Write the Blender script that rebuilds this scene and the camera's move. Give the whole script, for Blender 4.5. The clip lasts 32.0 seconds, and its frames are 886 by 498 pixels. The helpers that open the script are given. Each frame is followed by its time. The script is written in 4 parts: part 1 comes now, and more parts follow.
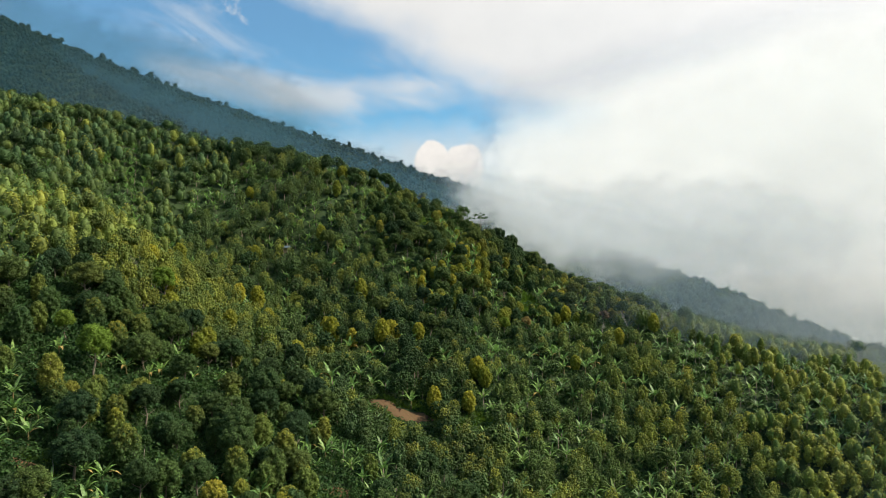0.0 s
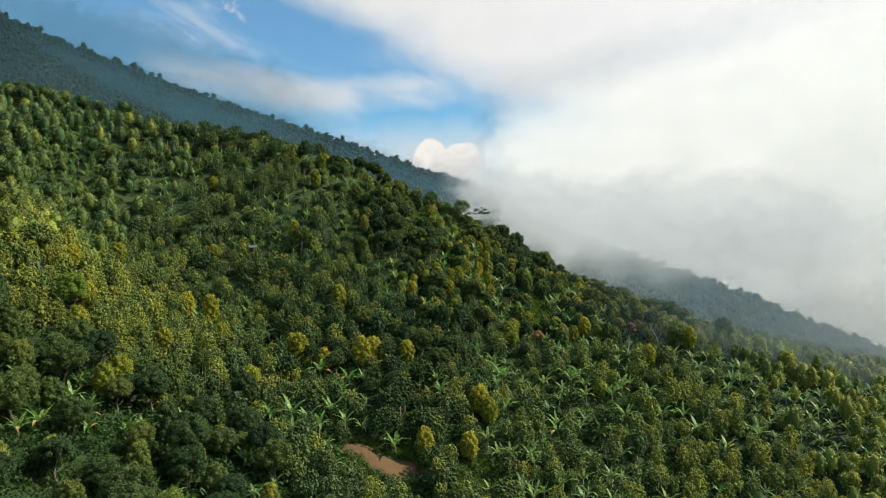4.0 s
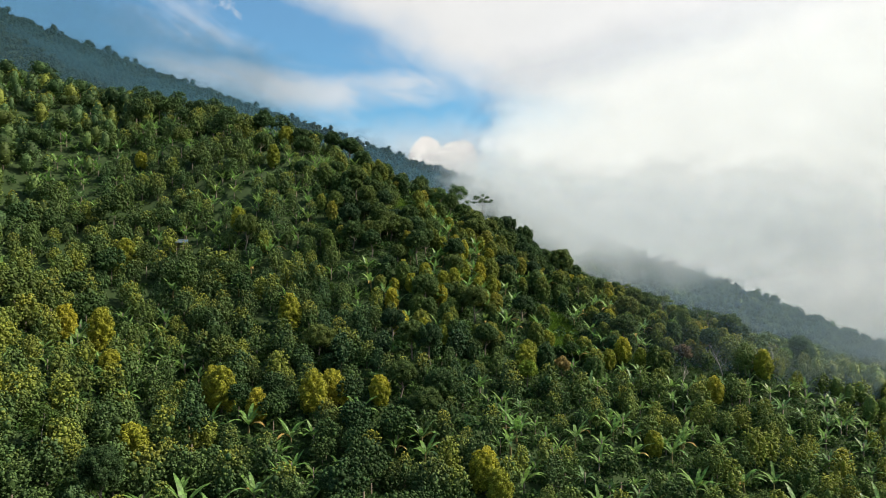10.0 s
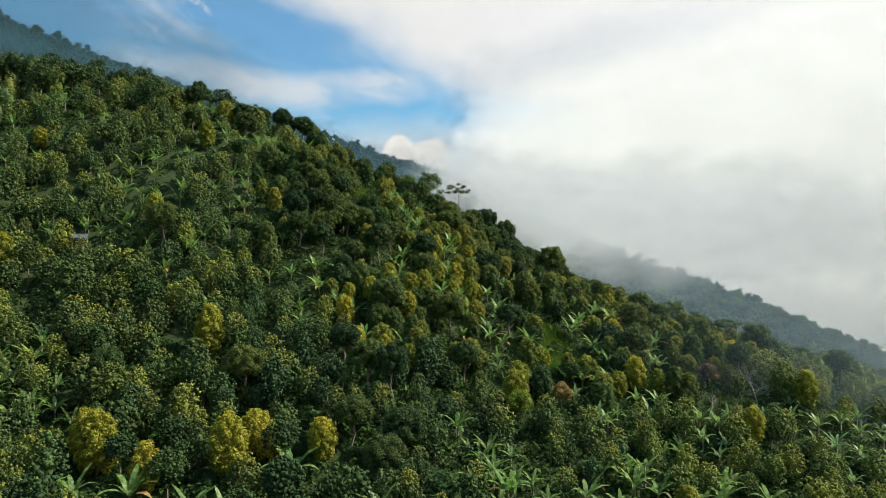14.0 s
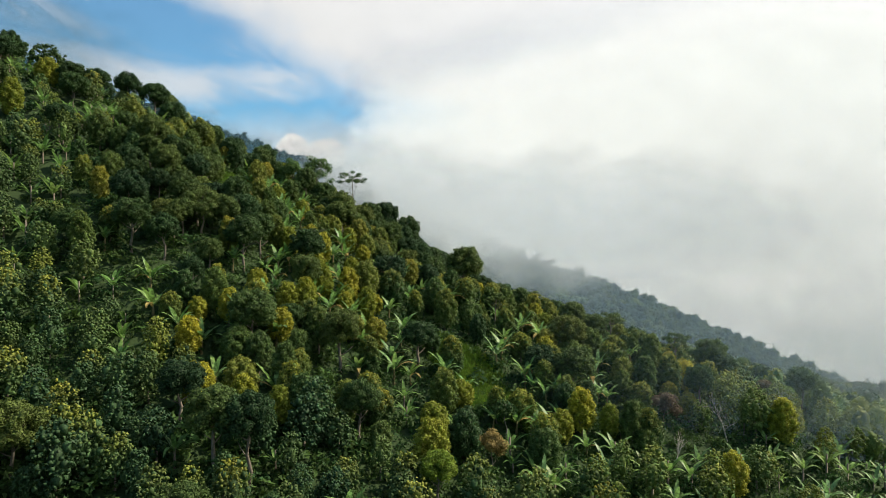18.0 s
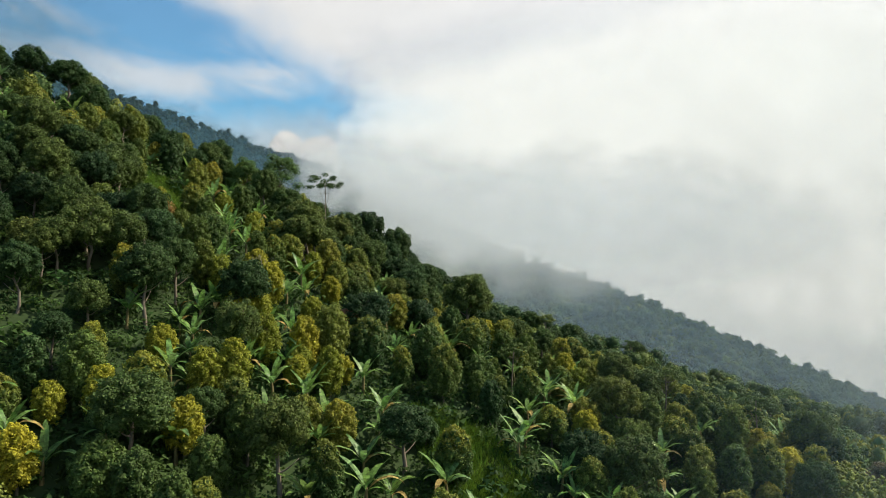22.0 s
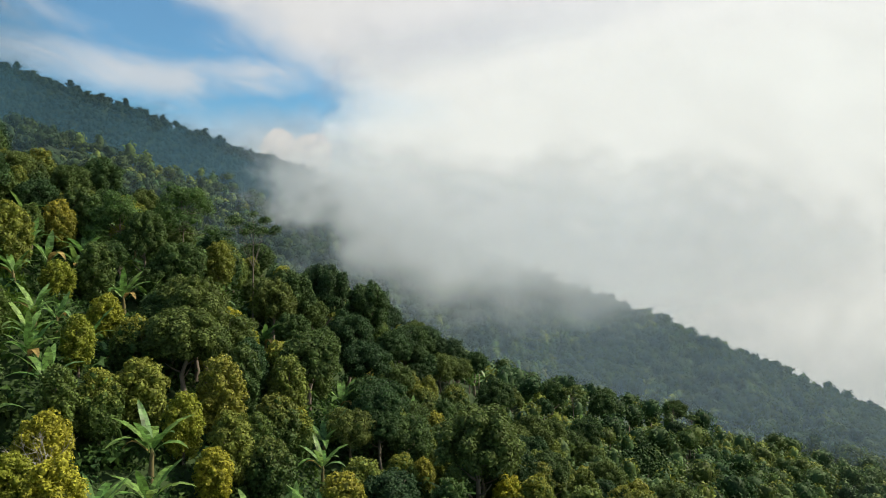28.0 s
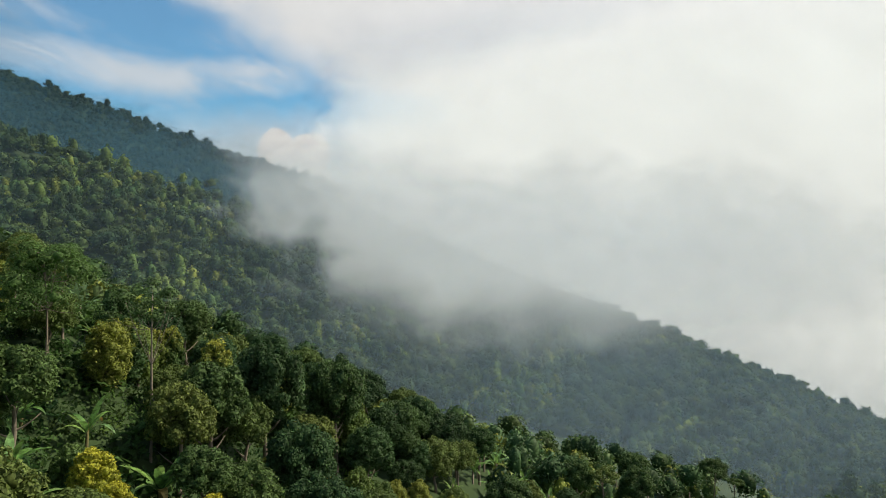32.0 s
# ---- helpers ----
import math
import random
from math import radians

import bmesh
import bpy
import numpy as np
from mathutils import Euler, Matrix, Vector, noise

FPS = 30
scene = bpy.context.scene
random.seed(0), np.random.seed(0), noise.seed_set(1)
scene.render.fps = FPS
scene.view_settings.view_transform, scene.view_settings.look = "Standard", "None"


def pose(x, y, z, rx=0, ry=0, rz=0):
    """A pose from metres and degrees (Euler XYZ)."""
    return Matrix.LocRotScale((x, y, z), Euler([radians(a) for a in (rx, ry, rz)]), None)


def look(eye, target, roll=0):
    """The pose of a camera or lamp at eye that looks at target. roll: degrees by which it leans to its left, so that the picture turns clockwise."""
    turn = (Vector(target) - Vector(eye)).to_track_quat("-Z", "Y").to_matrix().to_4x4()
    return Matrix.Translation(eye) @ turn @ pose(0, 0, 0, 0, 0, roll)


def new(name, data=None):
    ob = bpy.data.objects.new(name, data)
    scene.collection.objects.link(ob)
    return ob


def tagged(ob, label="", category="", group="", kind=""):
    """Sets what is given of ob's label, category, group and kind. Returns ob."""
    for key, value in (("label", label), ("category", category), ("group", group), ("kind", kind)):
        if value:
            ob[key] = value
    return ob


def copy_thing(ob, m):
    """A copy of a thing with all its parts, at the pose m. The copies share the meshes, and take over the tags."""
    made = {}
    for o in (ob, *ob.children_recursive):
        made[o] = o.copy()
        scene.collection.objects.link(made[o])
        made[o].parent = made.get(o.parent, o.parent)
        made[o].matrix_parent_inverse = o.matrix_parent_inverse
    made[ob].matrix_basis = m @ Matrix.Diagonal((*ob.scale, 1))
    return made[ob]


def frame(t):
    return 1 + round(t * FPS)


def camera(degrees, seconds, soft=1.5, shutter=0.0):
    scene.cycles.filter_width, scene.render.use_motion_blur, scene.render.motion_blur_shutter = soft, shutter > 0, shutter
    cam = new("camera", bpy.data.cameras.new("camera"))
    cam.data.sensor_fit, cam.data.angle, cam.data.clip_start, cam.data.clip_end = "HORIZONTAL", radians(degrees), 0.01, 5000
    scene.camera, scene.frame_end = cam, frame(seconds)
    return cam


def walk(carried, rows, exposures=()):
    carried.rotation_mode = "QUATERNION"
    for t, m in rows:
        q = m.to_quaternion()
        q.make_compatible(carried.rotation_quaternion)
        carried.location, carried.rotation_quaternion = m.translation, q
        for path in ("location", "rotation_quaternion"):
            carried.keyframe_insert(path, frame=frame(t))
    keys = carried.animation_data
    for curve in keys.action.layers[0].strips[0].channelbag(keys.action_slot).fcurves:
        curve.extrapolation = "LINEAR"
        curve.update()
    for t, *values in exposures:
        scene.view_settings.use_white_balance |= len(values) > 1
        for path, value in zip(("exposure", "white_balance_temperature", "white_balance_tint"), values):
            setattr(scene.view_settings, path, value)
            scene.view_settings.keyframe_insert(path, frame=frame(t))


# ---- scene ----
cam = camera(65.9, 32.0, soft=0.7)
PATH = [
    (0, 0.00, 0.00, 0.00, 90.00, 0.00, 0.00),
    (1, 0.20, 8.00, 0.20, 90.00, 0.00, 0.00),
    (2, 0.40, 16.60, 0.20, 90.00, 0.00, 0.00),
    (3, 0.60, 25.00, 0.40, 89.90, 0.00, -0.10),
    (3.5, 0.80, 29.20, 0.40, 89.90, 0.00, -0.10),
    (5.5, 1.00, 44.60, 0.60, 89.70, -0.10, -0.30),
    (6, 1.20, 48.40, 0.40, 89.70, -0.10, -0.30),
    (7, 1.40, 55.80, 0.40, 89.70, -0.10, -0.40),
    (8, 1.60, 63.00, 0.40, 89.70, -0.10, -0.40),
    (9, 1.80, 70.00, 0.20, 89.60, -0.20, -0.50),
    (10, 2.00, 77.00, 0.00, 89.70, -0.20, -0.50),
    (11, 2.20, 83.40, -0.20, 89.70, -0.20, -0.70),
    (12, 2.40, 90.20, -0.20, 89.60, -0.20, -0.70),
    (13, 2.60, 96.80, -0.40, 89.60, -0.20, -0.90),
    (13.5, 2.80, 100.20, -0.40, 89.60, -0.20, -1.50),
    (14, 3.00, 103.40, -0.40, 89.60, -0.20, -2.80),
    (14.5, 3.00, 106.60, -0.40, 89.50, -0.30, -4.00),
    (15, 3.20, 109.80, -0.40, 89.50, -0.30, -5.40),
    (15.5, 3.40, 113.20, -0.60, 89.50, -0.30, -6.90),
    (17.5, 4.80, 126.40, -0.60, 89.70, -0.20, -11.50),
    (18, 5.20, 129.60, -0.60, 89.70, -0.20, -11.50),
    (19, 6.40, 136.60, 0.00, 89.60, -0.20, -11.60),
    (20, 7.60, 143.60, 1.00, 89.60, -0.10, -11.80),
    (21, 9.00, 150.20, 2.00, 89.60, -0.20, -11.90),
    (22, 10.40, 157.20, 3.20, 89.50, -0.20, -12.00),
    (23, 11.80, 163.80, 4.40, 89.40, -0.20, -12.20),
    (24, 13.20, 170.40, 5.80, 89.40, -0.30, -12.30),
    (25, 14.40, 176.60, 7.00, 89.40, -0.30, -12.40),
    (26, 15.80, 182.80, 8.60, 89.40, -0.30, -12.50),
    (26.5, 16.40, 185.80, 9.20, 89.40, -0.30, -12.50),
    (28.5, 19.00, 197.20, 12.00, 89.30, -0.20, -12.60),
    (29, 19.66, 200.06, 12.70, 89.30, -0.20, -12.60),
    (30, 21.00, 205.80, 14.10, 89.30, -0.20, -12.70),
    (31, 22.30, 211.50, 15.50, 89.30, -0.20, -12.70),
    (32, 23.60, 217.20, 16.90, 89.30, -0.20, -12.80),
]
walk(cam, [(t, pose(x, y, z, rx, ry, rz)) for t, x, y, z, rx, ry, rz in PATH], [(0.0, 0.42), (15.0, 0.44), (22.0, 0.38), (28.0, 0.27), (32.0, 0.24)])

# ---------------- world and sun ----------------
SUN_AZ, SUN_EL = 84.0, 44.0     # degrees to the right of +y, and above the horizon
sun_way = Vector((math.sin(radians(SUN_AZ)) * math.cos(radians(SUN_EL)), math.cos(radians(SUN_AZ)) * math.cos(radians(SUN_EL)), math.sin(radians(SUN_EL))))
lamp = bpy.data.lights.new("sun", "SUN")
lamp.energy, lamp.angle, lamp.color = 5.0, radians(2.0), (1.0, 0.89, 0.69)
sun = new("sun", lamp)
sun.matrix_world = look(sun_way * 300, (0, 0, 0))


class Graph:
    """Short hand for node trees: values are numbers or sockets."""
    def __init__(self, tree):
        self.tree = tree
        tree.nodes.clear()

    def node(self, kind):
        return self.tree.nodes.new(kind)

    def put(self, socket, value):
        if isinstance(value, bpy.types.NodeSocket):
            self.tree.links.new(value, socket)
        elif isinstance(value, (tuple, list)) and len(value) == 3 and socket.type == "RGBA":
            socket.default_value = (*value, 1)
        else:
            socket.default_value = value

    def math(self, op, a, b=0.0, c=0.0, clamp=False):
        n = self.node("ShaderNodeMath")
        n.operation, n.use_clamp = op, clamp
        for i, v in enumerate((a, b, c)):
            self.put(n.inputs[i], v)
        return n.outputs[0]

    def step(self, v, lo, hi):
        """0 at lo, 1 at hi, smooth between."""
        n = self.node("ShaderNodeMapRange")
        n.interpolation_type = "SMOOTHSTEP"
        for i, x in enumerate((v, lo, hi, 0.0, 1.0)):
            self.put(n.inputs[i], x)
        return n.outputs[0]

    def mix(self, f, a, b, blend="MIX"):
        n = self.node("ShaderNodeMix")
        n.data_type, n.blend_type = "RGBA", blend
        self.put(n.inputs[0], f), self.put(n.inputs[6], a), self.put(n.inputs[7], b)
        return n.outputs[2]

    def noise(self, vec, scale, detail=4.0, rough=0.55, distort=0.0):
        n = self.node("ShaderNodeTexNoise")
        self.put(n.inputs["Vector"], vec)
        n.inputs["Scale"].default_value, n.inputs["Detail"].default_value = scale, detail
        n.inputs["Roughness"].default_value, n.inputs["Distortion"].default_value = rough, distort
        return n.outputs["Fac"]

    def xyz(self, x, y, z):
        n = self.node("ShaderNodeCombineXYZ")
        for i, v in enumerate((x, y, z)):
            self.put(n.inputs[i], v)
        return n.outputs[0]

    def ramp(self, f, stops):
        n = self.node("ShaderNodeValToRGB")
        e = n.color_ramp.elements
        while len(e) < len(stops):
            e.new(0.5)
        for k, (p, col) in zip(e, stops):
            k.position, k.color = p, (*col, 1)
        self.put(n.inputs[0], f)
        return n.outputs[0]


def build_sky():
    world = bpy.data.worlds.new("sky")
    scene.world = world
    world.use_nodes = True
    g = Graph(world.node_tree)
    out = g.node("ShaderNodeOutputWorld")
    sky = g.node("ShaderNodeTexSky")
    sky.sky_type, sky.sun_disc = "NISHITA", False
    sky.sun_elevation, sky.sun_rotation = radians(SUN_EL), radians(SUN_AZ)
    sky.air_density, sky.dust_density, sky.ozone_density = 1.0, 0.6, 3.0
    co = g.node("ShaderNodeTexCoord")
    sep = g.node("ShaderNodeSeparateXYZ")
    g.put(sep.inputs[0], co.outputs["Generated"])
    x, y, z = sep.outputs
    deg = 180 / math.pi
    az = g.math("MULTIPLY", g.math("ARCTAN2", x, y), deg)
    el = g.math("MULTIPLY", g.math("ARCSINE", z), deg)
    flat = g.xyz(az, el, 0.0)
    n1 = g.noise(flat, 0.06, 5, 0.6, 0.4)
    n2 = g.noise(g.xyz(az, g.math("MULTIPLY", g.math("ADD", el, g.math("MULTIPLY", az, 0.22)), 3.4), 3.0), 0.085, 6, 0.6, 0.6)
    n3 = g.noise(flat, 0.32, 6, 0.62, 0.3)
    wob = g.math("MULTIPLY", g.math("SUBTRACT", n1, 0.5), 11.0)
    wob = g.math("ADD", wob, g.math("MULTIPLY", g.math("SUBTRACT", n3, 0.5), 5.0))
    # the bright cloud mass: its left edge leans to the left with height
    edge = g.math("SUBTRACT", az, g.math("SUBTRACT", 10.5, g.math("MULTIPLY", g.math("MAXIMUM", g.math("SUBTRACT", el, 9.5), 0.0), 2.0)))
    mass = g.math("MULTIPLY", g.step(g.math("ADD", g.math("ADD", edge, wob), g.math("MULTIPLY", g.math("SUBTRACT", n2, 0.5), 9.0)), -8.0, 6.5), g.step(g.math("ADD", el, wob), 62.0, 34.0))
    # fog that rises from the valley to the ridge
    low = g.math("MULTIPLY", g.step(g.math("ADD", az, g.math("MULTIPLY", wob, 0.5)), -1.0, 11.0), g.step(g.math("ADD", el, g.math("MULTIPLY", wob, 0.25)), 9.6, 5.5))
    # a long band of thin cloud over the ridge, and wisps above it
    mid = g.math("ADD", 12.1, g.math("MULTIPLY", g.math("ABSOLUTE", g.math("ADD", az, 9.0)), 0.13))
    band = g.math("MULTIPLY", g.step(g.math("ABSOLUTE", g.math("SUBTRACT", g.math("ADD", el, g.math("MULTIPLY", wob, 0.22)), mid)), 2.5, 0.2), g.step(g.math("ADD", az, wob), -27.0, -19.0))
    band = g.math("MULTIPLY", band, g.math("ADD", 0.34, g.math("MULTIPLY", g.step(n2, 0.38, 0.62), 0.42)))
    puffs = g.math("MULTIPLY", g.step(n3, 0.56, 0.72), g.math("MULTIPLY", g.step(el, 14.5, 16.0), g.step(g.math("ABSOLUTE", g.math("ADD", az, 16.0)), 7.0, 3.0)))
    streak = g.math("ADD", 0.10, g.math("ADD", g.math("MULTIPLY", g.step(n2, 0.48, 0.74), 0.34), g.math("MULTIPLY", puffs, 0.6)))
    # a white veil near the horizon
    veil = g.math("MULTIPLY", g.step(g.math("ADD", g.math("ADD", el, g.math("MULTIPLY", az, -0.12)), g.math("MULTIPLY", wob, 0.5)), 12.5, 7.0), 0.74)
    # a blue gap, long and narrow
    gap = g.math("MULTIPLY", g.step(g.math("ABSOLUTE", g.math("SUBTRACT", g.math("ADD", el, g.math("MULTIPLY", wob, 0.16)), 10.7)), 2.0, 0.2),
                 g.math("MULTIPLY", g.step(g.math("ADD", az, wob), 0.5, 6.0), g.step(g.math("ADD", az, wob), 15.5, 11.0)))
    cover = g.math("MAXIMUM", g.math("MAXIMUM", g.math("MAXIMUM", streak, band), veil), g.math("MAXIMUM", mass, low))
    cover = g.math("MULTIPLY", cover, g.math("SUBTRACT", 1.0, g.math("MULTIPLY", gap, 0.46)))
    # one cumulus with a rounded top over the ridge
    def puff(a, e, ra, re):
        u = g.math("DIVIDE", g.math("SUBTRACT", az, a), ra)
        v = g.math("DIVIDE", g.math("SUBTRACT", el, e), re)
        return g.math("ADD", g.math("SQRT", g.math("ADD", g.math("MULTIPLY", u, u), g.math("MULTIPLY", v, v))), g.math("MULTIPLY", g.math("SUBTRACT", n3, 0.5), 0.7))
    heap = g.math("MINIMUM", g.math("MINIMUM", puff(-0.9, 7.2, 1.6, 1.9), puff(1.7, 7.0, 1.8, 1.9)), puff(0.3, 5.2, 3.2, 2.1))
    heap = g.math("MULTIPLY", g.step(heap, 1.02, 0.86), g.step(el, 3.0, 6.0))
    bright = g.math("ADD", 0.81, g.math("MULTIPLY", g.step(g.math("ADD", az, g.math("MULTIPLY", el, 0.6)), 0.0, 38.0), 0.20))
    bright = g.math("MULTIPLY", bright, g.math("ADD", 0.90, g.math("MULTIPLY", n1, 0.2)))
    white = g.mix(1.0, (1.0, 0.985, 0.95), g.xyz(bright, bright, bright), "MULTIPLY")
    blue = g.mix(1.0, sky.outputs[0], (0.058, 0.128, 0.142), "MULTIPLY")
    col = g.mix(g.math("MULTIPLY", cover, 0.97), blue, white)
    col = g.mix(g.math("MULTIPLY", heap, 0.9), col, (0.98, 0.91, 0.83))
    bg = g.node("ShaderNodeBackground")
    g.put(bg.inputs[0], col)
    bg.inputs[1].default_value = 0.80
    g.put(out.inputs[0], bg.outputs[0])


build_sky()


# ---------------- materials ----------------
def material(name):
    m = bpy.data.materials.new(name)
    m.use_nodes = True
    return m, Graph(m.node_tree)


def surface(g, color, rough, bump=None, strength=0.4, through_light=0.0, spec=0.4):
    out = g.node("ShaderNodeOutputMaterial")
    p = g.node("ShaderNodeBsdfPrincipled")
    g.put(p.inputs["Base Color"], color)
    g.put(p.inputs["Roughness"], rough)
    p.inputs["Specular IOR Level"].default_value = spec
    if bump is not None:
        b = g.node("ShaderNodeBump")
        b.inputs["Strength"].default_value = strength
        g.put(b.inputs["Height"], bump)
        g.put(p.inputs["Normal"], b.outputs[0])
    last = p.outputs[0]
    if through_light:
        t = g.node("ShaderNodeBsdfTranslucent")
        g.put(t.inputs[0], color)
        m = g.node("ShaderNodeMixShader")
        m.inputs[0].default_value = through_light
        g.tree.links.new(last, m.inputs[1]), g.tree.links.new(t.outputs[0], m.inputs[2])
        last = m.outputs[0]
    g.tree.links.new(last, out.inputs[0])


def leaf_material(name, tints, tip=None, rough=0.5, light=0.3, spec=0.35, brown=0.3, grain=4.5):
    """tints: colours over the trees; tip: the colour of the new growth high on the crown."""
    m, g = material(name)
    info = g.node("ShaderNodeObjectInfo")
    tint, young, own = g.node("ShaderNodeAttribute"), g.node("ShaderNodeAttribute"), g.node("ShaderNodeAttribute")
    tint.attribute_name, young.attribute_name, own.attribute_name = "tint", "young", "own"
    isl = g.node("ShaderNodeNewGeometry")
    f = g.math("FRACT", g.math("ADD", g.math("MULTIPLY", tint.outputs["Fac"], 0.999), g.math("MULTIPLY", info.outputs["Random"], own.outputs["Fac"])))
    n = len(tints)
    col = g.ramp(f, [(i / max(1, n - 1), c) for i, c in enumerate(tints)])
    if tip:
        amount = g.math("MULTIPLY", g.step(young.outputs["Fac"], 0.3, 1.1), g.step(g.math("FRACT", g.math("MULTIPLY", f, 7.31)), 0.25, 1.0))
        col = g.mix(g.math("MULTIPLY", amount, 0.85), col, tip)
    # some trees are browner than others
    olive = g.math("MULTIPLY", g.step(g.math("FRACT", g.math("MULTIPLY", f, 13.7)), 0.35, 1.0), brown)
    col = g.mix(olive, col, g.mix(1.0, col, (1.5, 1.08, 0.85), "MULTIPLY"))
    shade = g.math("ADD", 0.62, g.math("MULTIPLY", isl.outputs["Random Per Island"], 0.76))
    # leaf by leaf: the grain of the foliage
    co = g.node("ShaderNodeTexCoord")
    fine = g.noise(co.outputs["Object"], grain, 3, 0.7)
    shade = g.math("MULTIPLY", shade, g.math("ADD", 0.66, g.math("MULTIPLY", g.step(fine, 0.3, 0.7), 0.78)))
    col = g.mix(1.0, col, g.xyz(shade, shade, g.math("MULTIPLY", shade, 0.95)), "MULTIPLY")
    surface(g, col, rough, fine, 0.6, light, spec)
    return m


CLOVE = leaf_material("clove_leaves", [(0.036, 0.080, 0.028), (0.056, 0.108, 0.033), (0.082, 0.138, 0.036), (0.118, 0.172, 0.038), (0.200, 0.220, 0.040)], (0.31, 0.305, 0.036), 0.6, 0.28, 0.2)
# clove leaves further off: bluer, with the haze of distance mixed into the colour
HAZED_CLOVE = leaf_material("hazed_clove_leaves", [(0.038, 0.084, 0.038), (0.057, 0.112, 0.044), (0.084, 0.144, 0.047), (0.122, 0.182, 0.048), (0.205, 0.245, 0.046)], (0.30, 0.31, 0.038), 0.6, 0.28, 0.2)
GOLD = leaf_material("golden_leaves", [(0.18, 0.222, 0.030), (0.255, 0.275, 0.032), (0.325, 0.305, 0.033)], (0.48, 0.435, 0.037), 0.6, 0.3, 0.2, 0.08)
GRASS = leaf_material("grass_blades", [(0.08, 0.17, 0.026), (0.11, 0.21, 0.03), (0.15, 0.23, 0.036)], None, 0.6, 0.35, 0.2)
DARK = leaf_material("broad_leaves", [(0.028, 0.061, 0.026), (0.042, 0.086, 0.030), (0.068, 0.114, 0.034), (0.104, 0.142, 0.037)], None, 0.65, 0.3, 0.16)
SHADE = leaf_material("shade_tree_leaves", [(0.070, 0.135, 0.038), (0.085, 0.155, 0.042)], None, 0.6, 0.4, 0.2)
FRESH = leaf_material("fresh_leaves", [(0.11, 0.20, 0.032), (0.16, 0.25, 0.034), (0.21, 0.29, 0.038)], None, 0.6, 0.4, 0.2)
BROWN = leaf_material("brown_leaves", [(0.12, 0.090, 0.062), (0.14, 0.105, 0.070), (0.10, 0.100, 0.055)], None, 0.7, 0.3, 0.15)
RED = leaf_material("red_leaves", [(0.21, 0.090, 0.062), (0.24, 0.112, 0.068), (0.16, 0.115, 0.055)], None, 0.6, 0.3, 0.2)
ORANGE = leaf_material("orange_leaves", [(0.36, 0.175, 0.065), (0.31, 0.185, 0.065), (0.20, 0.175, 0.06)], None, 0.6, 0.3, 0.2)
BANANA = leaf_material("banana_leaf", [(0.085, 0.19, 0.046), (0.12, 0.235, 0.06), (0.16, 0.28, 0.075), (0.13, 0.24, 0.095)], None, 0.45, 0.4, 0.35)
STRAW = leaf_material("dry_leaf", [(0.32, 0.25, 0.09), (0.26, 0.19, 0.07)], None, 0.7, 0.3, 0.2)
# far ridge: cloud shade is put into these very dark leaf colours
SHADED_MOUNTAIN = leaf_material("shaded_mountain_leaves", [(0.016, 0.030, 0.018), (0.020, 0.036, 0.020), (0.025, 0.043, 0.022)], None, 0.75, 0.2, 0.1, 0.3, 0.5)
SLOPE = leaf_material("slope_clove_leaves", [(0.044, 0.092, 0.032), (0.072, 0.128, 0.036), (0.110, 0.165, 0.038), (0.17, 0.21, 0.038)], None, 0.75, 0.25, 0.1, 0.3, 0.7)
# broad leaves of the second slope, darkened in place of the fog's shade
SHADED_SLOPE = leaf_material("shaded_slope_leaves", [(0.022, 0.048, 0.022), (0.034, 0.066, 0.025), (0.048, 0.084, 0.028), (0.066, 0.100, 0.028)], None, 0.75, 0.25, 0.1, 0.3, 0.7)
FERN = leaf_material("undergrowth_leaves", [(0.024, 0.062, 0.021), (0.036, 0.084, 0.024), (0.056, 0.108, 0.026), (0.042, 0.078, 0.024)], None, 0.65, 0.35, 0.15)


def bark_material(name, a, b):
    m, g = material(name)
    co = g.node("ShaderNodeTexCoord")
    n = g.noise(co.outputs["Object"], 6.0, 6, 0.65)
    surface(g, g.mix(n, a, b), 0.9, n, 0.5)
    return m


BARK = bark_material("bark", (0.10, 0.08, 0.06), (0.24, 0.21, 0.17))
PALE = bark_material("pale_bark", (0.24, 0.22, 0.19), (0.42, 0.40, 0.36))
STEM = bark_material("banana_stem", (0.10, 0.11, 0.04), (0.20, 0.15, 0.07))


def ground_material():
    m, g = material("hillside_soil")
    co = g.node("ShaderNodeTexCoord")
    a = g.noise(co.outputs["Object"], 0.035, 4)
    b = g.noise(co.outputs["Object"], 0.7, 6, 0.65)
    c = g.noise(co.outputs["Object"], 6.0, 4, 0.7)
    grass = g.mix(b, (0.014, 0.032, 0.008), (0.032, 0.060, 0.014))
    soil = g.mix(c, (0.10, 0.045, 0.022), (0.19, 0.10, 0.05))
    bare = g.math("MULTIPLY", g.step(a, 0.66, 0.74), g.step(b, 0.42, 0.60))
    surface(g, g.mix(bare, grass, soil), 0.95, c, 0.6)
    return m


SOIL = ground_material()


def earth_material():
    m, g = material("red_earth")
    co = g.node("ShaderNodeTexCoord")
    b = g.noise(co.outputs["Object"], 0.9, 6, 0.65)
    c = g.noise(co.outputs["Object"], 5.0, 5, 0.7)
    surface(g, g.mix(b, g.mix(c, (0.075, 0.032, 0.017), (0.16, 0.070, 0.036)), (0.095, 0.075, 0.030)), 0.95, c, 0.8)
    return m


EARTH = earth_material()


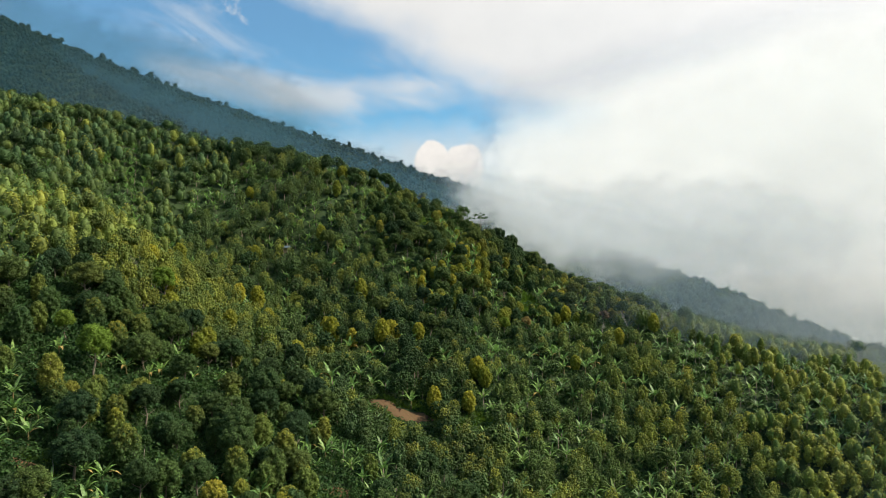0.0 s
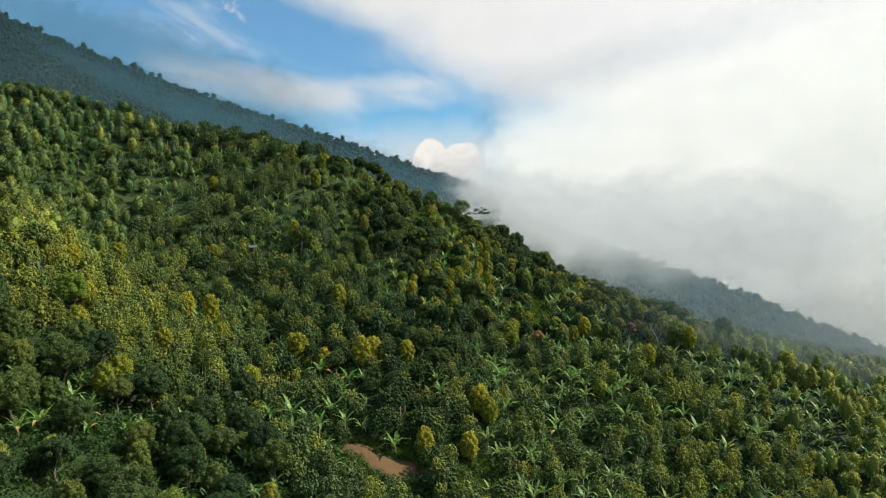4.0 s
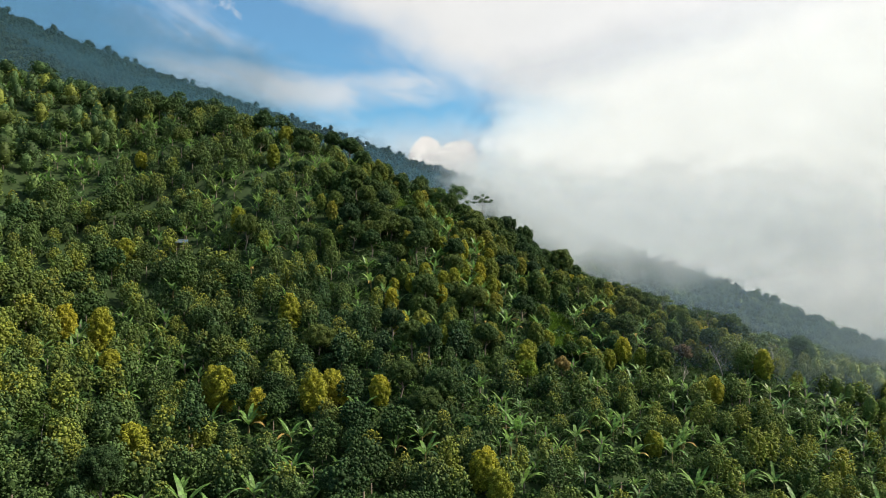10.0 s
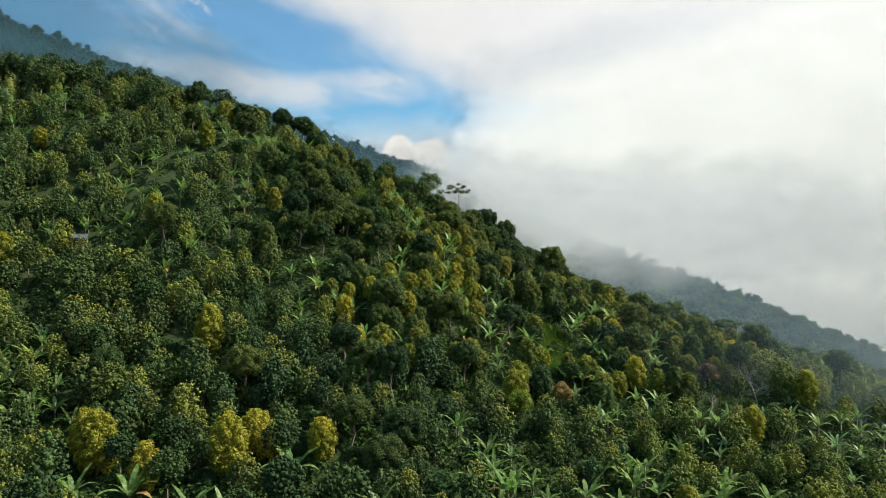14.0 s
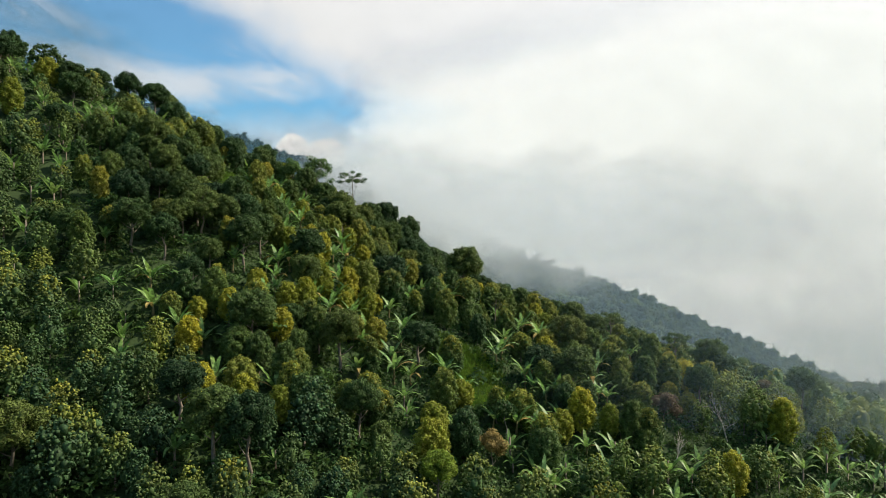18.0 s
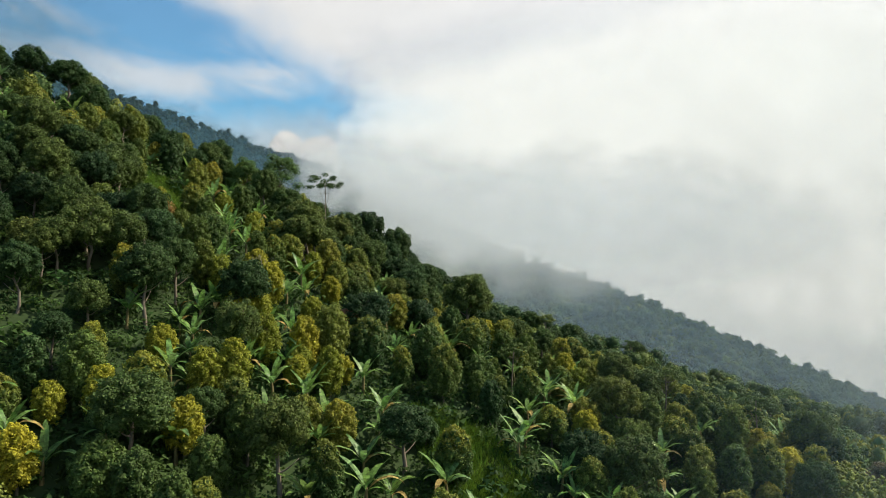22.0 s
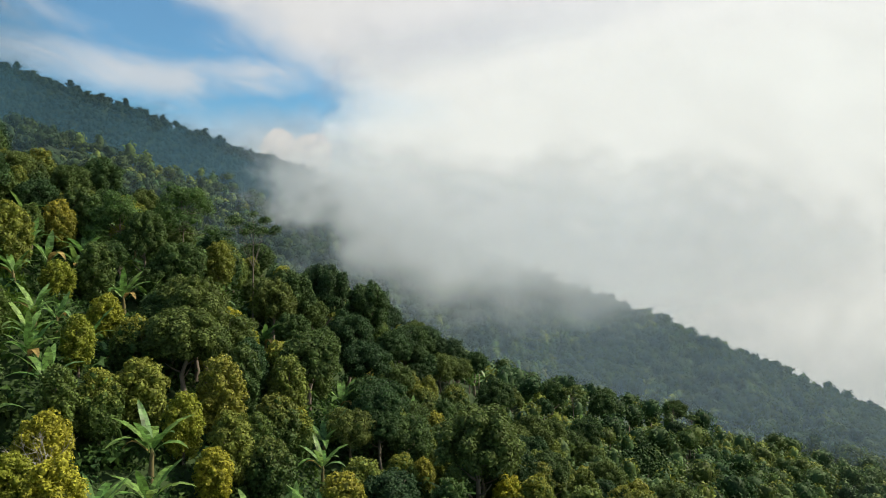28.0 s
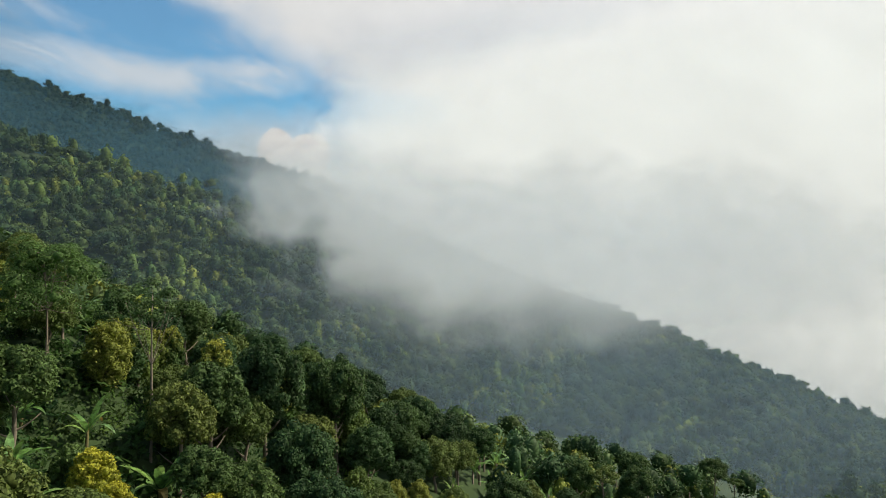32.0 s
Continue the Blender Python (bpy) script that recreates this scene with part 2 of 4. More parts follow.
# ---------------- the lie of the land ----------------
# three spurs, one behind another: where each crest runs, how high it is, and how steep its sides are
X1 = (-160, -80, -30, 10, 35, 65, 120, 220)
CREST1 = [264.7, 266.0, 268.8, 280.2, 292.8, 312.9, 338.9, 374.3]
TOP1 = [58.1, 40.6, 25.8, 10.2, -3.4, -16.3, -33.6, -71.3]
FRONT1, CURVE1, BACK1 = [0.417, 0.475, 0.098], 0.689, [0.177, 0.162]
KNOLLS = [3.9, 6.8, -12.0, -1.7, 0.1, -9.2, -6.9, 8.7, -2.2, 0.1, 5.4, -4.1, -4.3, 5.2, 5.3, 9.2, -7.8, -8.6, 11.7, 0.1]
# gentle swells and dips of the near slope, row by row
SWELLS = [0.8, -0.3, -0.4, -0.8, -0.4, 0, 0.2, 1.3, 1.4, 0.7, 0.1, 0.5, -1.5, 0.8, 2.0, 0.1, -0.4, -3.6, -2.3, 0, 0, 0.3, -0.3, -0.6, -0.1]
X2 = (-300, -120, 0, 120, 230, 320, 500)
CREST2 = [608.6, 608.6, 627.7, 642.6, 635.1, 625.5, 603.9]
TOP2 = [112.8, 71.5, 41.4, -0.6, -30.6, -66.6, -137.5]
FRONT2, BACK2 = [0.575, 0.2], 0.499
X3 = (-700, -486, -362, -238, -114, -2, 81, 250)
CREST3 = [756, 750, 752, 748, 752, 749, 751, 750]
TOP3 = [345, 257, 204, 158, 117, 78.5, 54, 8]


def smooth_line(x, k, v):
    k, v = np.array(k, float), np.array(v, float)
    m = np.gradient(v, k)
    x = np.clip(x, k[0] - 400, k[-1] + 400)
    i = np.clip(np.searchsorted(k, x) - 1, 0, len(k) - 2)
    h = k[i + 1] - k[i]
    t = np.clip((x - k[i]) / h, 0, 1)
    r = (2 * t**3 - 3 * t**2 + 1) * v[i] + (t**3 - 2 * t**2 + t) * h * m[i] + (3 * t**2 - 2 * t**3) * v[i + 1] + (t**3 - t**2) * h * m[i + 1]
    return r + np.where(x < k[0], (x - k[0]) * m[0], 0) + np.where(x > k[-1], (x - k[-1]) * m[-1], 0)


def spur(y, crest, top, front, back, c, r, reach):
    d = crest - y
    a = np.sqrt(np.clip(d, 0, None) ** 2 + r * r) - r
    b = np.sqrt(np.clip(-d, 0, None) ** 2 + r * r) - r
    n = np.minimum(a, reach)
    return top - front * (n - c * n * n / (2 * reach)) - front * (1 - c) * (a - n) - back * b


def softmax(a, b, k):
    h = np.clip(0.5 + 0.5 * (a - b) / k, 0, 1)
    return b * (1 - h) + a * h + k * h * (1 - h)


def spurs(x, y):
    one = spur(y, smooth_line(x, X1, CREST1), smooth_line(x, X1, TOP1), smooth_line(x, [-120, 0, 100], FRONT1), np.interp(x, [-60, 60], BACK1), CURVE1, 6, 170)
    for a, (gx, gy) in zip(KNOLLS, [(gx, gy) for gx in (-80, -40, 0, 40, 75) for gy in (130, 170, 205, 240)]):
        one = one + a * np.exp(-((x - gx) ** 2 + (y - gy) ** 2) / (2 * 28.0**2))
    for a, (gx, gy) in zip(SWELLS, [(gx, gy) for gx in (-50, -25, 0, 25, 50) for gy in (150, 175, 198, 220, 240)]):
        one = one + a * np.exp(-((x - gx) ** 2 + (y - gy) ** 2) / (2 * 17.0**2))
    one = one - 3.6 * np.exp(-((x - 35) ** 2 + (y - 275) ** 2) / (2 * 15.0**2))
    two = spur(y, smooth_line(x, X2, CREST2), smooth_line(x, X2, TOP2), np.interp(x, [-100, 250], FRONT2), BACK2, 0.3, 10, 250)
    three = spur(y, smooth_line(x, X3, CREST3), smooth_line(x, X3, TOP3), 0.55, 0.5, 0.2, 12, 300)
    return one - 4.0, two - 6.0, three - 6.5


def land(x, y):
    x, y = np.asarray(x, float), np.asarray(y, float)
    one, two, three = spurs(x, y)
    z = softmax(softmax(one, two, 6.0), three, 8.0)
    z = z + 0.5 * np.sin(x * 0.21 + 1.3 * np.sin(y * 0.13)) * np.sin(y * 0.19 + 0.7) + 0.3 * np.sin(x * 0.53 + y * 0.31)
    return softmax(z, -150.0 + 0 * x, 30.0)


def raw_mesh(name, verts, quads=None, tris=None, mats=(), smooth=False, attrs=None):
    """A mesh from arrays; quads and tris index verts; attrs: floats by vertex."""
    me = bpy.data.meshes.new(name)
    verts = np.asarray(verts, np.float32)
    q = np.zeros((0, 4), np.int32) if quads is None else np.asarray(quads, np.int32)
    t = np.zeros((0, 3), np.int32) if tris is None else np.asarray(tris, np.int32)
    me.vertices.add(len(verts))
    me.vertices.foreach_set("co", verts.ravel())
    me.loops.add(q.size + t.size)
    me.loops.foreach_set("vertex_index", np.concatenate([q.ravel(), t.ravel()]).astype(np.int32))
    me.polygons.add(len(q) + len(t))
    me.polygons.foreach_set("loop_start", np.concatenate([np.arange(len(q)) * 4, q.size + np.arange(len(t)) * 3]).astype(np.int32))
    if smooth:
        me.polygons.foreach_set("use_smooth", np.ones(len(q) + len(t), bool))
    for k, v in (attrs or {}).items():
        a = me.attributes.new(k, "FLOAT", "POINT")
        a.data.foreach_set("value", np.asarray(v, np.float32))
    for m in mats:
        me.materials.append(m)
    me.update(calc_edges=True)
    return me


def build_ground():
    xs = np.unique(np.concatenate([np.arange(-2600, -300, 100), np.arange(-300, -160, 10), np.arange(-160, 160, 3.2), np.arange(160, 420, 10), np.arange(420, 2700, 100)]))
    ys = np.unique(np.concatenate([np.arange(-1500, 40, 80), np.arange(40, 330, 3.2), np.arange(330, 900, 10), np.arange(900, 3500, 100)]))
    gx, gy = np.meshgrid(xs, ys)
    z = land(gx, gy)
    v = np.stack([gx, gy, z], -1).reshape(-1, 3)
    w, h = len(xs), len(ys)
    i = (np.arange(h - 1)[:, None] * w + np.arange(w - 1)[None, :]).ravel()
    me = raw_mesh("ground", v, np.stack([i, i + 1, i + 1 + w, i + w], -1), mats=[SOIL], smooth=True)
    tagged(new("ground", me), "steep green hillside soil under the plantation trees", "ground", kind="structure")


build_ground()


# ---------------- plants ----------------
rng = np.random.default_rng(7)


def unit(v):
    return v / np.maximum(np.linalg.norm(v, axis=-1, keepdims=True), 1e-6)


def leaf_cloud(lobes, n, size, up=0.35, seed=0, spread=0.5):
    """Leaf blades on the shells of lobes (x, y, z, rx, rz): arrays of verts and quads, and how young each leaf is."""
    r = np.random.default_rng(seed)
    lobes = np.array(lobes, float)
    w = lobes[:, 3] * lobes[:, 4]
    k = r.choice(len(lobes), n * 2, p=w / w.sum())
    u = unit(r.normal(size=(n * 2, 3)) + np.array([0, 0, up]))
    rad = lobes[k][:, [3, 3, 4]] * r.uniform(0.78, 1.06, (n * 2, 1))
    p = lobes[k, :3] + u * rad
    inside = np.zeros(n * 2, bool)
    for l in lobes:
        d = (p - l[:3]) / np.array([l[3], l[3], l[4]])
        inside |= (d * d).sum(1) < 0.5
    ok = np.flatnonzero(~inside)[:n]
    p, u = p[ok], u[ok]
    m = len(ok)
    nor = unit(u + spread * r.normal(size=(m, 3)) + np.array([0, 0, 0.35]))
    d = unit(np.cross(nor, r.normal(size=(m, 3))))
    s = np.cross(nor, d)
    L = size * r.uniform(0.7, 1.3, (m, 1))
    W = L * r.uniform(0.30, 0.46, (m, 1))
    v = np.stack([p - d * L * 0.45 + s * W, p - d * L * 0.45 - s * W, p + d * L * 0.6 - nor * L * 0.12], 1).reshape(-1, 3)
    lo, hi = lobes[:, 2].min(), (lobes[:, 2] + lobes[:, 4]).max()
    young = np.clip((p[:, 2] - lo) / (hi - lo), 0, 1) * 0.8 + 0.2 * r.random(m)
    return v, np.arange(m * 3).reshape(-1, 3), np.repeat(young, 3)


def lumps(lobes, grow=0.72, rings=4, seg=7):
    """The dense inner twigs and leaves of a crown: one rough low ball in each lobe."""
    V, Q, T = [], [], []
    o = 0
    r = np.random.default_rng(5)
    for x, y, z, rx, rz in lobes:
        th = np.linspace(0, 2 * np.pi, seg, endpoint=False)
        pts = []
        for i in range(1, rings):
            a = np.pi * i / rings
            q = r.uniform(0.85, 1.12, seg)
            pts.append(np.stack([x + rx * grow * np.sin(a) * np.cos(th) * q, y + rx * grow * np.sin(a) * np.sin(th) * q, z + rz * grow * np.cos(a) * q], -1))
        P = np.concatenate(pts + [np.array([[x, y, z + rz * grow], [x, y, z - rz * grow]])])
        V.append(P)
        j = np.arange(seg)
        k = (j + 1) % seg
        for i in range(rings - 2):
            Q.append(o + np.stack([i * seg + j, (i + 1) * seg + j, (i + 1) * seg + k, i * seg + k], -1))
        e = (rings - 1) * seg
        T.append(o + np.stack([np.full(seg, e), j, k], -1))
        b = (rings - 2) * seg
        T.append(o + np.stack([np.full(seg, e + 1), b + k, b + j], -1))
        o += len(P)
    return np.concatenate(V), np.concatenate(Q), np.concatenate(T)


def sprigs(lobes, k, seed):
    """Leafy sprigs over the outside of each lobe: small uneven eight-sided clumps."""
    g = np.random.default_rng(seed)
    L = np.repeat(np.array(lobes, float), k, axis=0)
    n = len(L)
    u = unit(g.normal(size=(n, 3)) + np.array([0, 0, 0.3]))
    p = L[:, :3] + u * L[:, [3, 3, 4]] * g.uniform(0.72, 1.02, (n, 1))
    a = unit(g.normal(size=(n, 3)))
    b = unit(np.cross(a, g.normal(size=(n, 3))))
    c = np.cross(a, b)
    r = np.clip(L[:, 3:4] * 0.36, 0.14, 0.30)
    w = [p + s * d * r * g.uniform(0.7, 1.35, (n, 1)) for d in (a, b, c) for s in (1, -1)]
    V = np.stack(w, 1).reshape(-1, 3)
    f = np.array([(0, 2, 4), (2, 1, 4), (1, 3, 4), (3, 0, 4), (2, 0, 5), (1, 2, 5), (3, 1, 5), (0, 3, 5)])
    return V, (np.arange(n)[:, None, None] * 6 + f).reshape(-1, 3)


def crown_simple(lobes, n, size, seed, k=4):
    """A crown of medium detail: blades and small sprigs round a dark core."""
    v, t, y = leaf_cloud(lobes, n, size, 0.35, seed)
    S, F = sprigs(lobes, k, seed + 3)
    big = sorted(lobes, key=lambda l: -l[3] * l[4])[:1] + lobes[::4]
    V, Q, T = lumps(big, 0.62, 3, 5)
    lo, hi = S[:, 2].min(), S[:, 2].max()
    o = len(v) + len(S)
    young = np.concatenate([y, 0.9 * np.clip((S[:, 2] - lo) / (hi - lo), 0, 1), np.full(len(V), 0.1)])
    return np.concatenate([v, S, V]), Q + o, np.concatenate([t, F + len(v), T + o]), young


def crown_arrays(lobes, n, size, seed, up=0.35, core=0.66, spread=0.5):
    v, t, y = leaf_cloud(lobes, n, size, up, seed, spread)
    if core:
        V, Q, T = lumps(lobes, core)
        return np.concatenate([v, V]), Q + len(v), np.concatenate([t, T + len(v)]), np.concatenate([y, np.full(len(V), 0.1)])
    return v, np.zeros((0, 4), int), t, y


def tube(points, radii, seg=6):
    """A tapered tube along points."""
    P = np.array(points, float)
    V = []
    for i, p in enumerate(P):
        d = unit(P[min(i + 1, len(P) - 1)] - P[max(i - 1, 0)])
        a = unit(np.cross(d, [0.31, 0.95, 0.05]))
        b = np.cross(d, a)
        th = np.linspace(0, 2 * np.pi, seg, endpoint=False)[:, None]
        V.append(p + radii[i] * (np.cos(th) * a + np.sin(th) * b))
    Q = []
    for i in range(len(P) - 1):
        for j in range(seg):
            k = (j + 1) % seg
            Q.append((i * seg + j, i * seg + k, (i + 1) * seg + k, (i + 1) * seg + j))
    V.append(P[-1:])
    n = len(P) * seg
    T = [(n - seg + j, n - seg + (j + 1) % seg, n) for j in range(seg)]
    return np.concatenate(V), np.array(Q), np.array(T)


def join(pieces):
    V, Q, T, o = [], [], [], 0
    for v, q, t in pieces:
        V.append(v), Q.append(np.asarray(q).reshape(-1, 4) + o), T.append(np.asarray(t).reshape(-1, 3) + o)
        o += len(v)
    return np.concatenate(V), np.concatenate(Q), np.concatenate(T)


def trunk_arrays(h, r, seed, limbs=5, reach=1.0, low=0.35, lean=0.1, seg=6):
    g = np.random.default_rng(seed)
    a = np.linspace(0, 1, 6)
    bend = g.normal(size=2) * lean
    mid = np.stack([bend[0] * a**2 * h * 0.4, bend[1] * a**2 * h * 0.4, -0.4 + a * (h + 0.4)], -1)
    mid[1:-1, :2] += g.normal(size=(4, 2)) * 0.03 * h
    out = [tube(mid, r * (1.15 - a * 0.85), seg)]
    for i in range(limbs):
        f = low + (0.95 - low) * (i + g.random() * 0.6) / max(1, limbs)
        k = min(4, int(f * 5))
        p = mid[k] + (mid[k + 1] - mid[k]) * (f * 5 - k)
        th = i * 2.4 + g.random()
        R = reach * (1.1 - 0.5 * f) * g.uniform(0.7, 1.1)
        d = np.array([math.cos(th), math.sin(th), 0.0])
        s = np.linspace(0, 1, 4)[:, None]
        out.append(tube(p + d * R * s + np.array([0, 0, 1.0]) * R * 0.7 * s**1.4, r * 0.45 * (1 - 0.75 * s[:, 0]), 4))
    return join(out)


def clove_lobes(seed):
    """A dense crown like an egg standing on its broad end."""
    g = np.random.default_rng(seed)
    H, R = g.uniform(3.5, 5.0), g.uniform(1.15, 1.55)
    out = []
    n = 34
    for i in range(n):
        f = (i + 0.5) / n
        ring = R * math.sin(math.pi * (0.14 + 0.78 * f)) ** 0.6
        th = i * 2.399 + g.random() * 0.5
        q = R * g.uniform(0.24, 0.40) * (1.08 - 0.2 * f)
        d = max(0, ring - q * 0.6)
        out.append((d * math.cos(th), d * math.sin(th), 0.7 + f * (H - 1.0), q, q * 1.2))
    out.append((0, 0, 0.5 * H, R * 0.6, H * 0.38))
    out.append((0, 0, H - 0.7, R * 0.42, 0.75))
    return out, H


def broad_lobes(seed, H=None, R=None):
    g = np.random.default_rng(seed)
    H, R = H or g.uniform(5.0, 7.5), R or g.uniform(1.9, 2.9)
    out = []
    n = 34
    for i in range(n):
        f = (i + 0.5) / n
        a = math.acos(1 - 1.55 * f)
        th = i * 2.399 + g.random() * 0.7
        q = R * g.uniform(0.19, 0.36)
        d = (R - q * 0.7) * g.uniform(0.8, 1.1)
        out.append((d * math.sin(a) * math.cos(th), d * math.sin(a) * math.sin(th), H - R * 0.95 + d * 0.95 * math.cos(a), q, q * 0.85))
    out.append((0, 0, H - R, R * 0.55, R * 0.6))
    return out, H


def airy_lobes(seed, H, R, n):
    """Flat separate tufts on a tall bare trunk."""
    g = np.random.default_rng(seed)
    return [(R * math.sqrt((i + 0.4) / n) * math.cos(i * 2.4), R * math.sqrt((i + 0.4) / n) * math.sin(i * 2.4), H - g.random() * R * 0.75 - 0.3 * R * (i / n), R * g.uniform(0.2, 0.32), R * 0.13) for i in range(n)]


def twiggy(lobes, k, seed):
    """Small tufts of twigs set over the outside of each lobe."""
    g = np.random.default_rng(seed)
    out = []
    for x, y, z, rx, rz in lobes:
        for _ in range(k):
            u = unit(g.normal(size=3) + np.array([0, 0, 0.35]))
            r = rx * g.uniform(0.30, 0.46)
            out.append((x + u[0] * rx * 0.82, y + u[1] * rx * 0.82, z + u[2] * rz * 0.82, r, r * 0.9))
    return out


def crown_mesh(name, lobes, n, size, seed, mat, tint=0.0, core=0.66, spread=0.5, tufts_=0):
    if tufts_:
        fine = twiggy(lobes, tufts_, seed)
        v, t, y = leaf_cloud(fine, int(n * 0.5), size, 0.35, seed, spread)
        v2, t2, y2 = leaf_cloud(lobes, int(n * 0.6), size * 1.1, 0.35, seed + 1, spread)
        V, Q, T = lumps(lobes, 0.58)
        q = Q + len(v) + len(v2)
        t = np.concatenate([t, t2 + len(v), T + len(v) + len(v2)])
        v, y = np.concatenate([v, v2, V]), np.concatenate([y, y2, np.full(len(V), 0.1)])
    else:
        v, q, t, y = crown_arrays(lobes, n, size, seed, core=core, spread=spread)
    return raw_mesh(name, v, q, t, [mat], attrs={"tint": np.full(len(v), tint), "young": y, "own": np.ones(len(v))})


def plant(name, parts, label, category, group):
    """One plant: an empty at its foot with its parts."""
    base = new(name)
    base.empty_display_size = 0.3
    for n, me, lab in parts:
        ob = new(n, me)
        ob.parent = base
        tagged(ob, lab)
    return tagged(base, label, category, group)


def at(x, y, turn=0.0, s=1.0, lean=0.0, sink=0.0):
    return Matrix.Translation((x, y, float(land(x, y)) - sink)) @ Euler((lean, 0, turn)).to_matrix().to_4x4() @ Matrix.Diagonal((s, s, s, 1))


def banana_leaf_arrays(L, W, droop, seed, segs=9):
    """A blade with a channelled midrib and torn margins, growing along +y and arching down."""
    g = np.random.default_rng(seed)
    a = np.linspace(0, 1, segs + 1)
    ang = 1.1 - droop * a**1.1
    dy, dz = np.cos(ang), np.sin(ang)
    y = np.concatenate([[0], np.cumsum(dy[:-1])]) * L / segs
    z = np.concatenate([[0], np.cumsum(dz[:-1])]) * L / segs
    w = W * np.where(a < 0.16, 0.06, np.sin(np.pi * np.clip((a - 0.1) / 0.9, 0, 1) ** 0.75) ** 0.6)
    V, Q = [], []
    for s in (1, -1):
        for i in range(segs):
            o = len(V)
            cut = g.uniform(0.0, 0.16) if i > 2 else 0
            sag = g.uniform(0.05, 0.35) * W
            up = 0.35
            for j, k in ((i, 0.0), (i + 1, -cut)):
                V.append((0, y[j], z[j]))
                e = w[j] if k == 0.0 else w[j] * (1 + k)
                V.append((s * e, y[j] + k * 0.4 * L / segs + 0.10 * e, z[j] + up * e - sag * (e / W)))
            Q.append((o, o + 1, o + 3, o + 2) if s > 0 else (o, o + 2, o + 3, o + 1))
    return np.array(V), np.array(Q)


def banana_parts(seed):
    """Meshes of one plant: its stem, and its leaves with their turn round the stem."""
    g = np.random.default_rng(seed)
    h = g.uniform(0.7, 1.2)
    v, q, t = tube([(0, 0, -0.4), (0.02, 0, h * 0.5), (0.05, 0.03, h), (0.06, 0.04, h + 0.25)], [0.13, 0.10, 0.08, 0.04], 7)
    stem = raw_mesh("banana_stem", v, q, t, [STEM], True)
    leaves = []
    n = 9
    for i in range(n):
        f = i / (n - 1)
        L = g.uniform(1.7, 2.5)
        V, Q = banana_leaf_arrays(L, g.uniform(0.155, 0.205), 0.45 + 1.9 * f + g.uniform(-0.2, 0.2), seed * 31 + i)
        th = i * 2.4 + g.uniform(-0.3, 0.3)
        c, s = math.cos(th), math.sin(th)
        V = np.stack([V[:, 0] * c - V[:, 1] * s + 0.05, V[:, 0] * s + V[:, 1] * c + 0.03, V[:, 2] + h + 0.15 - 0.25 * f], -1)
        leaves.append((V, Q, STRAW if f > 0.9 and g.random() < 0.6 else BANANA, g.random()))
    return stem, (v, q, t), leaves


# where things grow: a jittered grid over the slopes, thinned and mixed by slow noise
def field(x, y, s, seed):
    return np.sin(x / s * 1.7 + seed + 1.9 * np.sin(y / s * 0.9 + seed * 2.1)) * np.sin(y / s * 1.3 + seed * 0.7 + 1.7 * np.sin(x / s * 1.1))


def grid(x0, x1, y0, y1, step, seed):
    g = np.random.default_rng(seed)
    X, Y = np.meshgrid(np.arange(x0, x1, step), np.arange(y0, y1, step))
    X[1::2] += step * 0.5
    return (X + g.uniform(-0.42, 0.42, X.shape) * step).ravel(), (Y + g.uniform(-0.42, 0.42, X.shape) * step).ravel()


CLEARINGS = [(25.4, 214.6, 4.2), (26.4, 209.9, 3.6), (23.2, 217.8, 3.0), (29.5, 206.5, 3.0), (-10.2, 251.6, 3.0), (-7.5, 252.4, 3.0), (-4.4, 250.0, 3.0), (15.4, 254.6, 2.0), (-11.3, 146, 4.0), (-5, 148, 3.6), (-50, 85, 2.0), (-15.6, 102.4, 3.0), (8.1, 148.3, 3.6), (4.6, 144.5, 2.6), (-1.5, 246.5, 2.2)]
CLEARINGS += [(x + 1.0, y - 0.9 * r - 1.0, 0.85 * r) for x, y, r in CLEARINGS[4:7]]
BARE_EARTH = [(-7.0, 145.2, 5.2, 3.2), (-13.0, 147.0, 3.2, 2.2), (-51.0, 84.0, 2.6, 1.6), (-16.4, 107.5, 3.4, 2.0)]
# plants that stand out, patch by patch
BANANAS_CREST = [(-3.9, 252.3), (-1.7, 250.8), (-0.8, 255.4), (2.3, 247.0), (2.2, 242.2), (5.0, 255.0), (0.4, 219.8), (1.9, 221.1), (3.3, 222.7), (1.7, 216.7), (0.6, 214.0), (2.0, 213.8), (7.6, 223.3), (8.2, 221.5), (7.2, 218.3), (6.1, 216.8), (9.3, 219.6), (11.2, 217.2), (11.3, 231.7), (9.3, 229.2), (20.5, 242.0), (27.7, 257.6), (16.3, 233.0), (18.5, 234.0), (20.2, 234.1), (13.7, 228.1), (20.1, 227.4), (25.9, 233.8), (23.2, 235.0), (16.3, 220.0), (10.8, 234.7), (30.1, 243.5), (27.4, 234.2), (31.1, 234.0), (34.5, 231.3), (37.1, 227.1), (45.0, 228.3), (51.1, 230.0), (61.0, 237.1)]
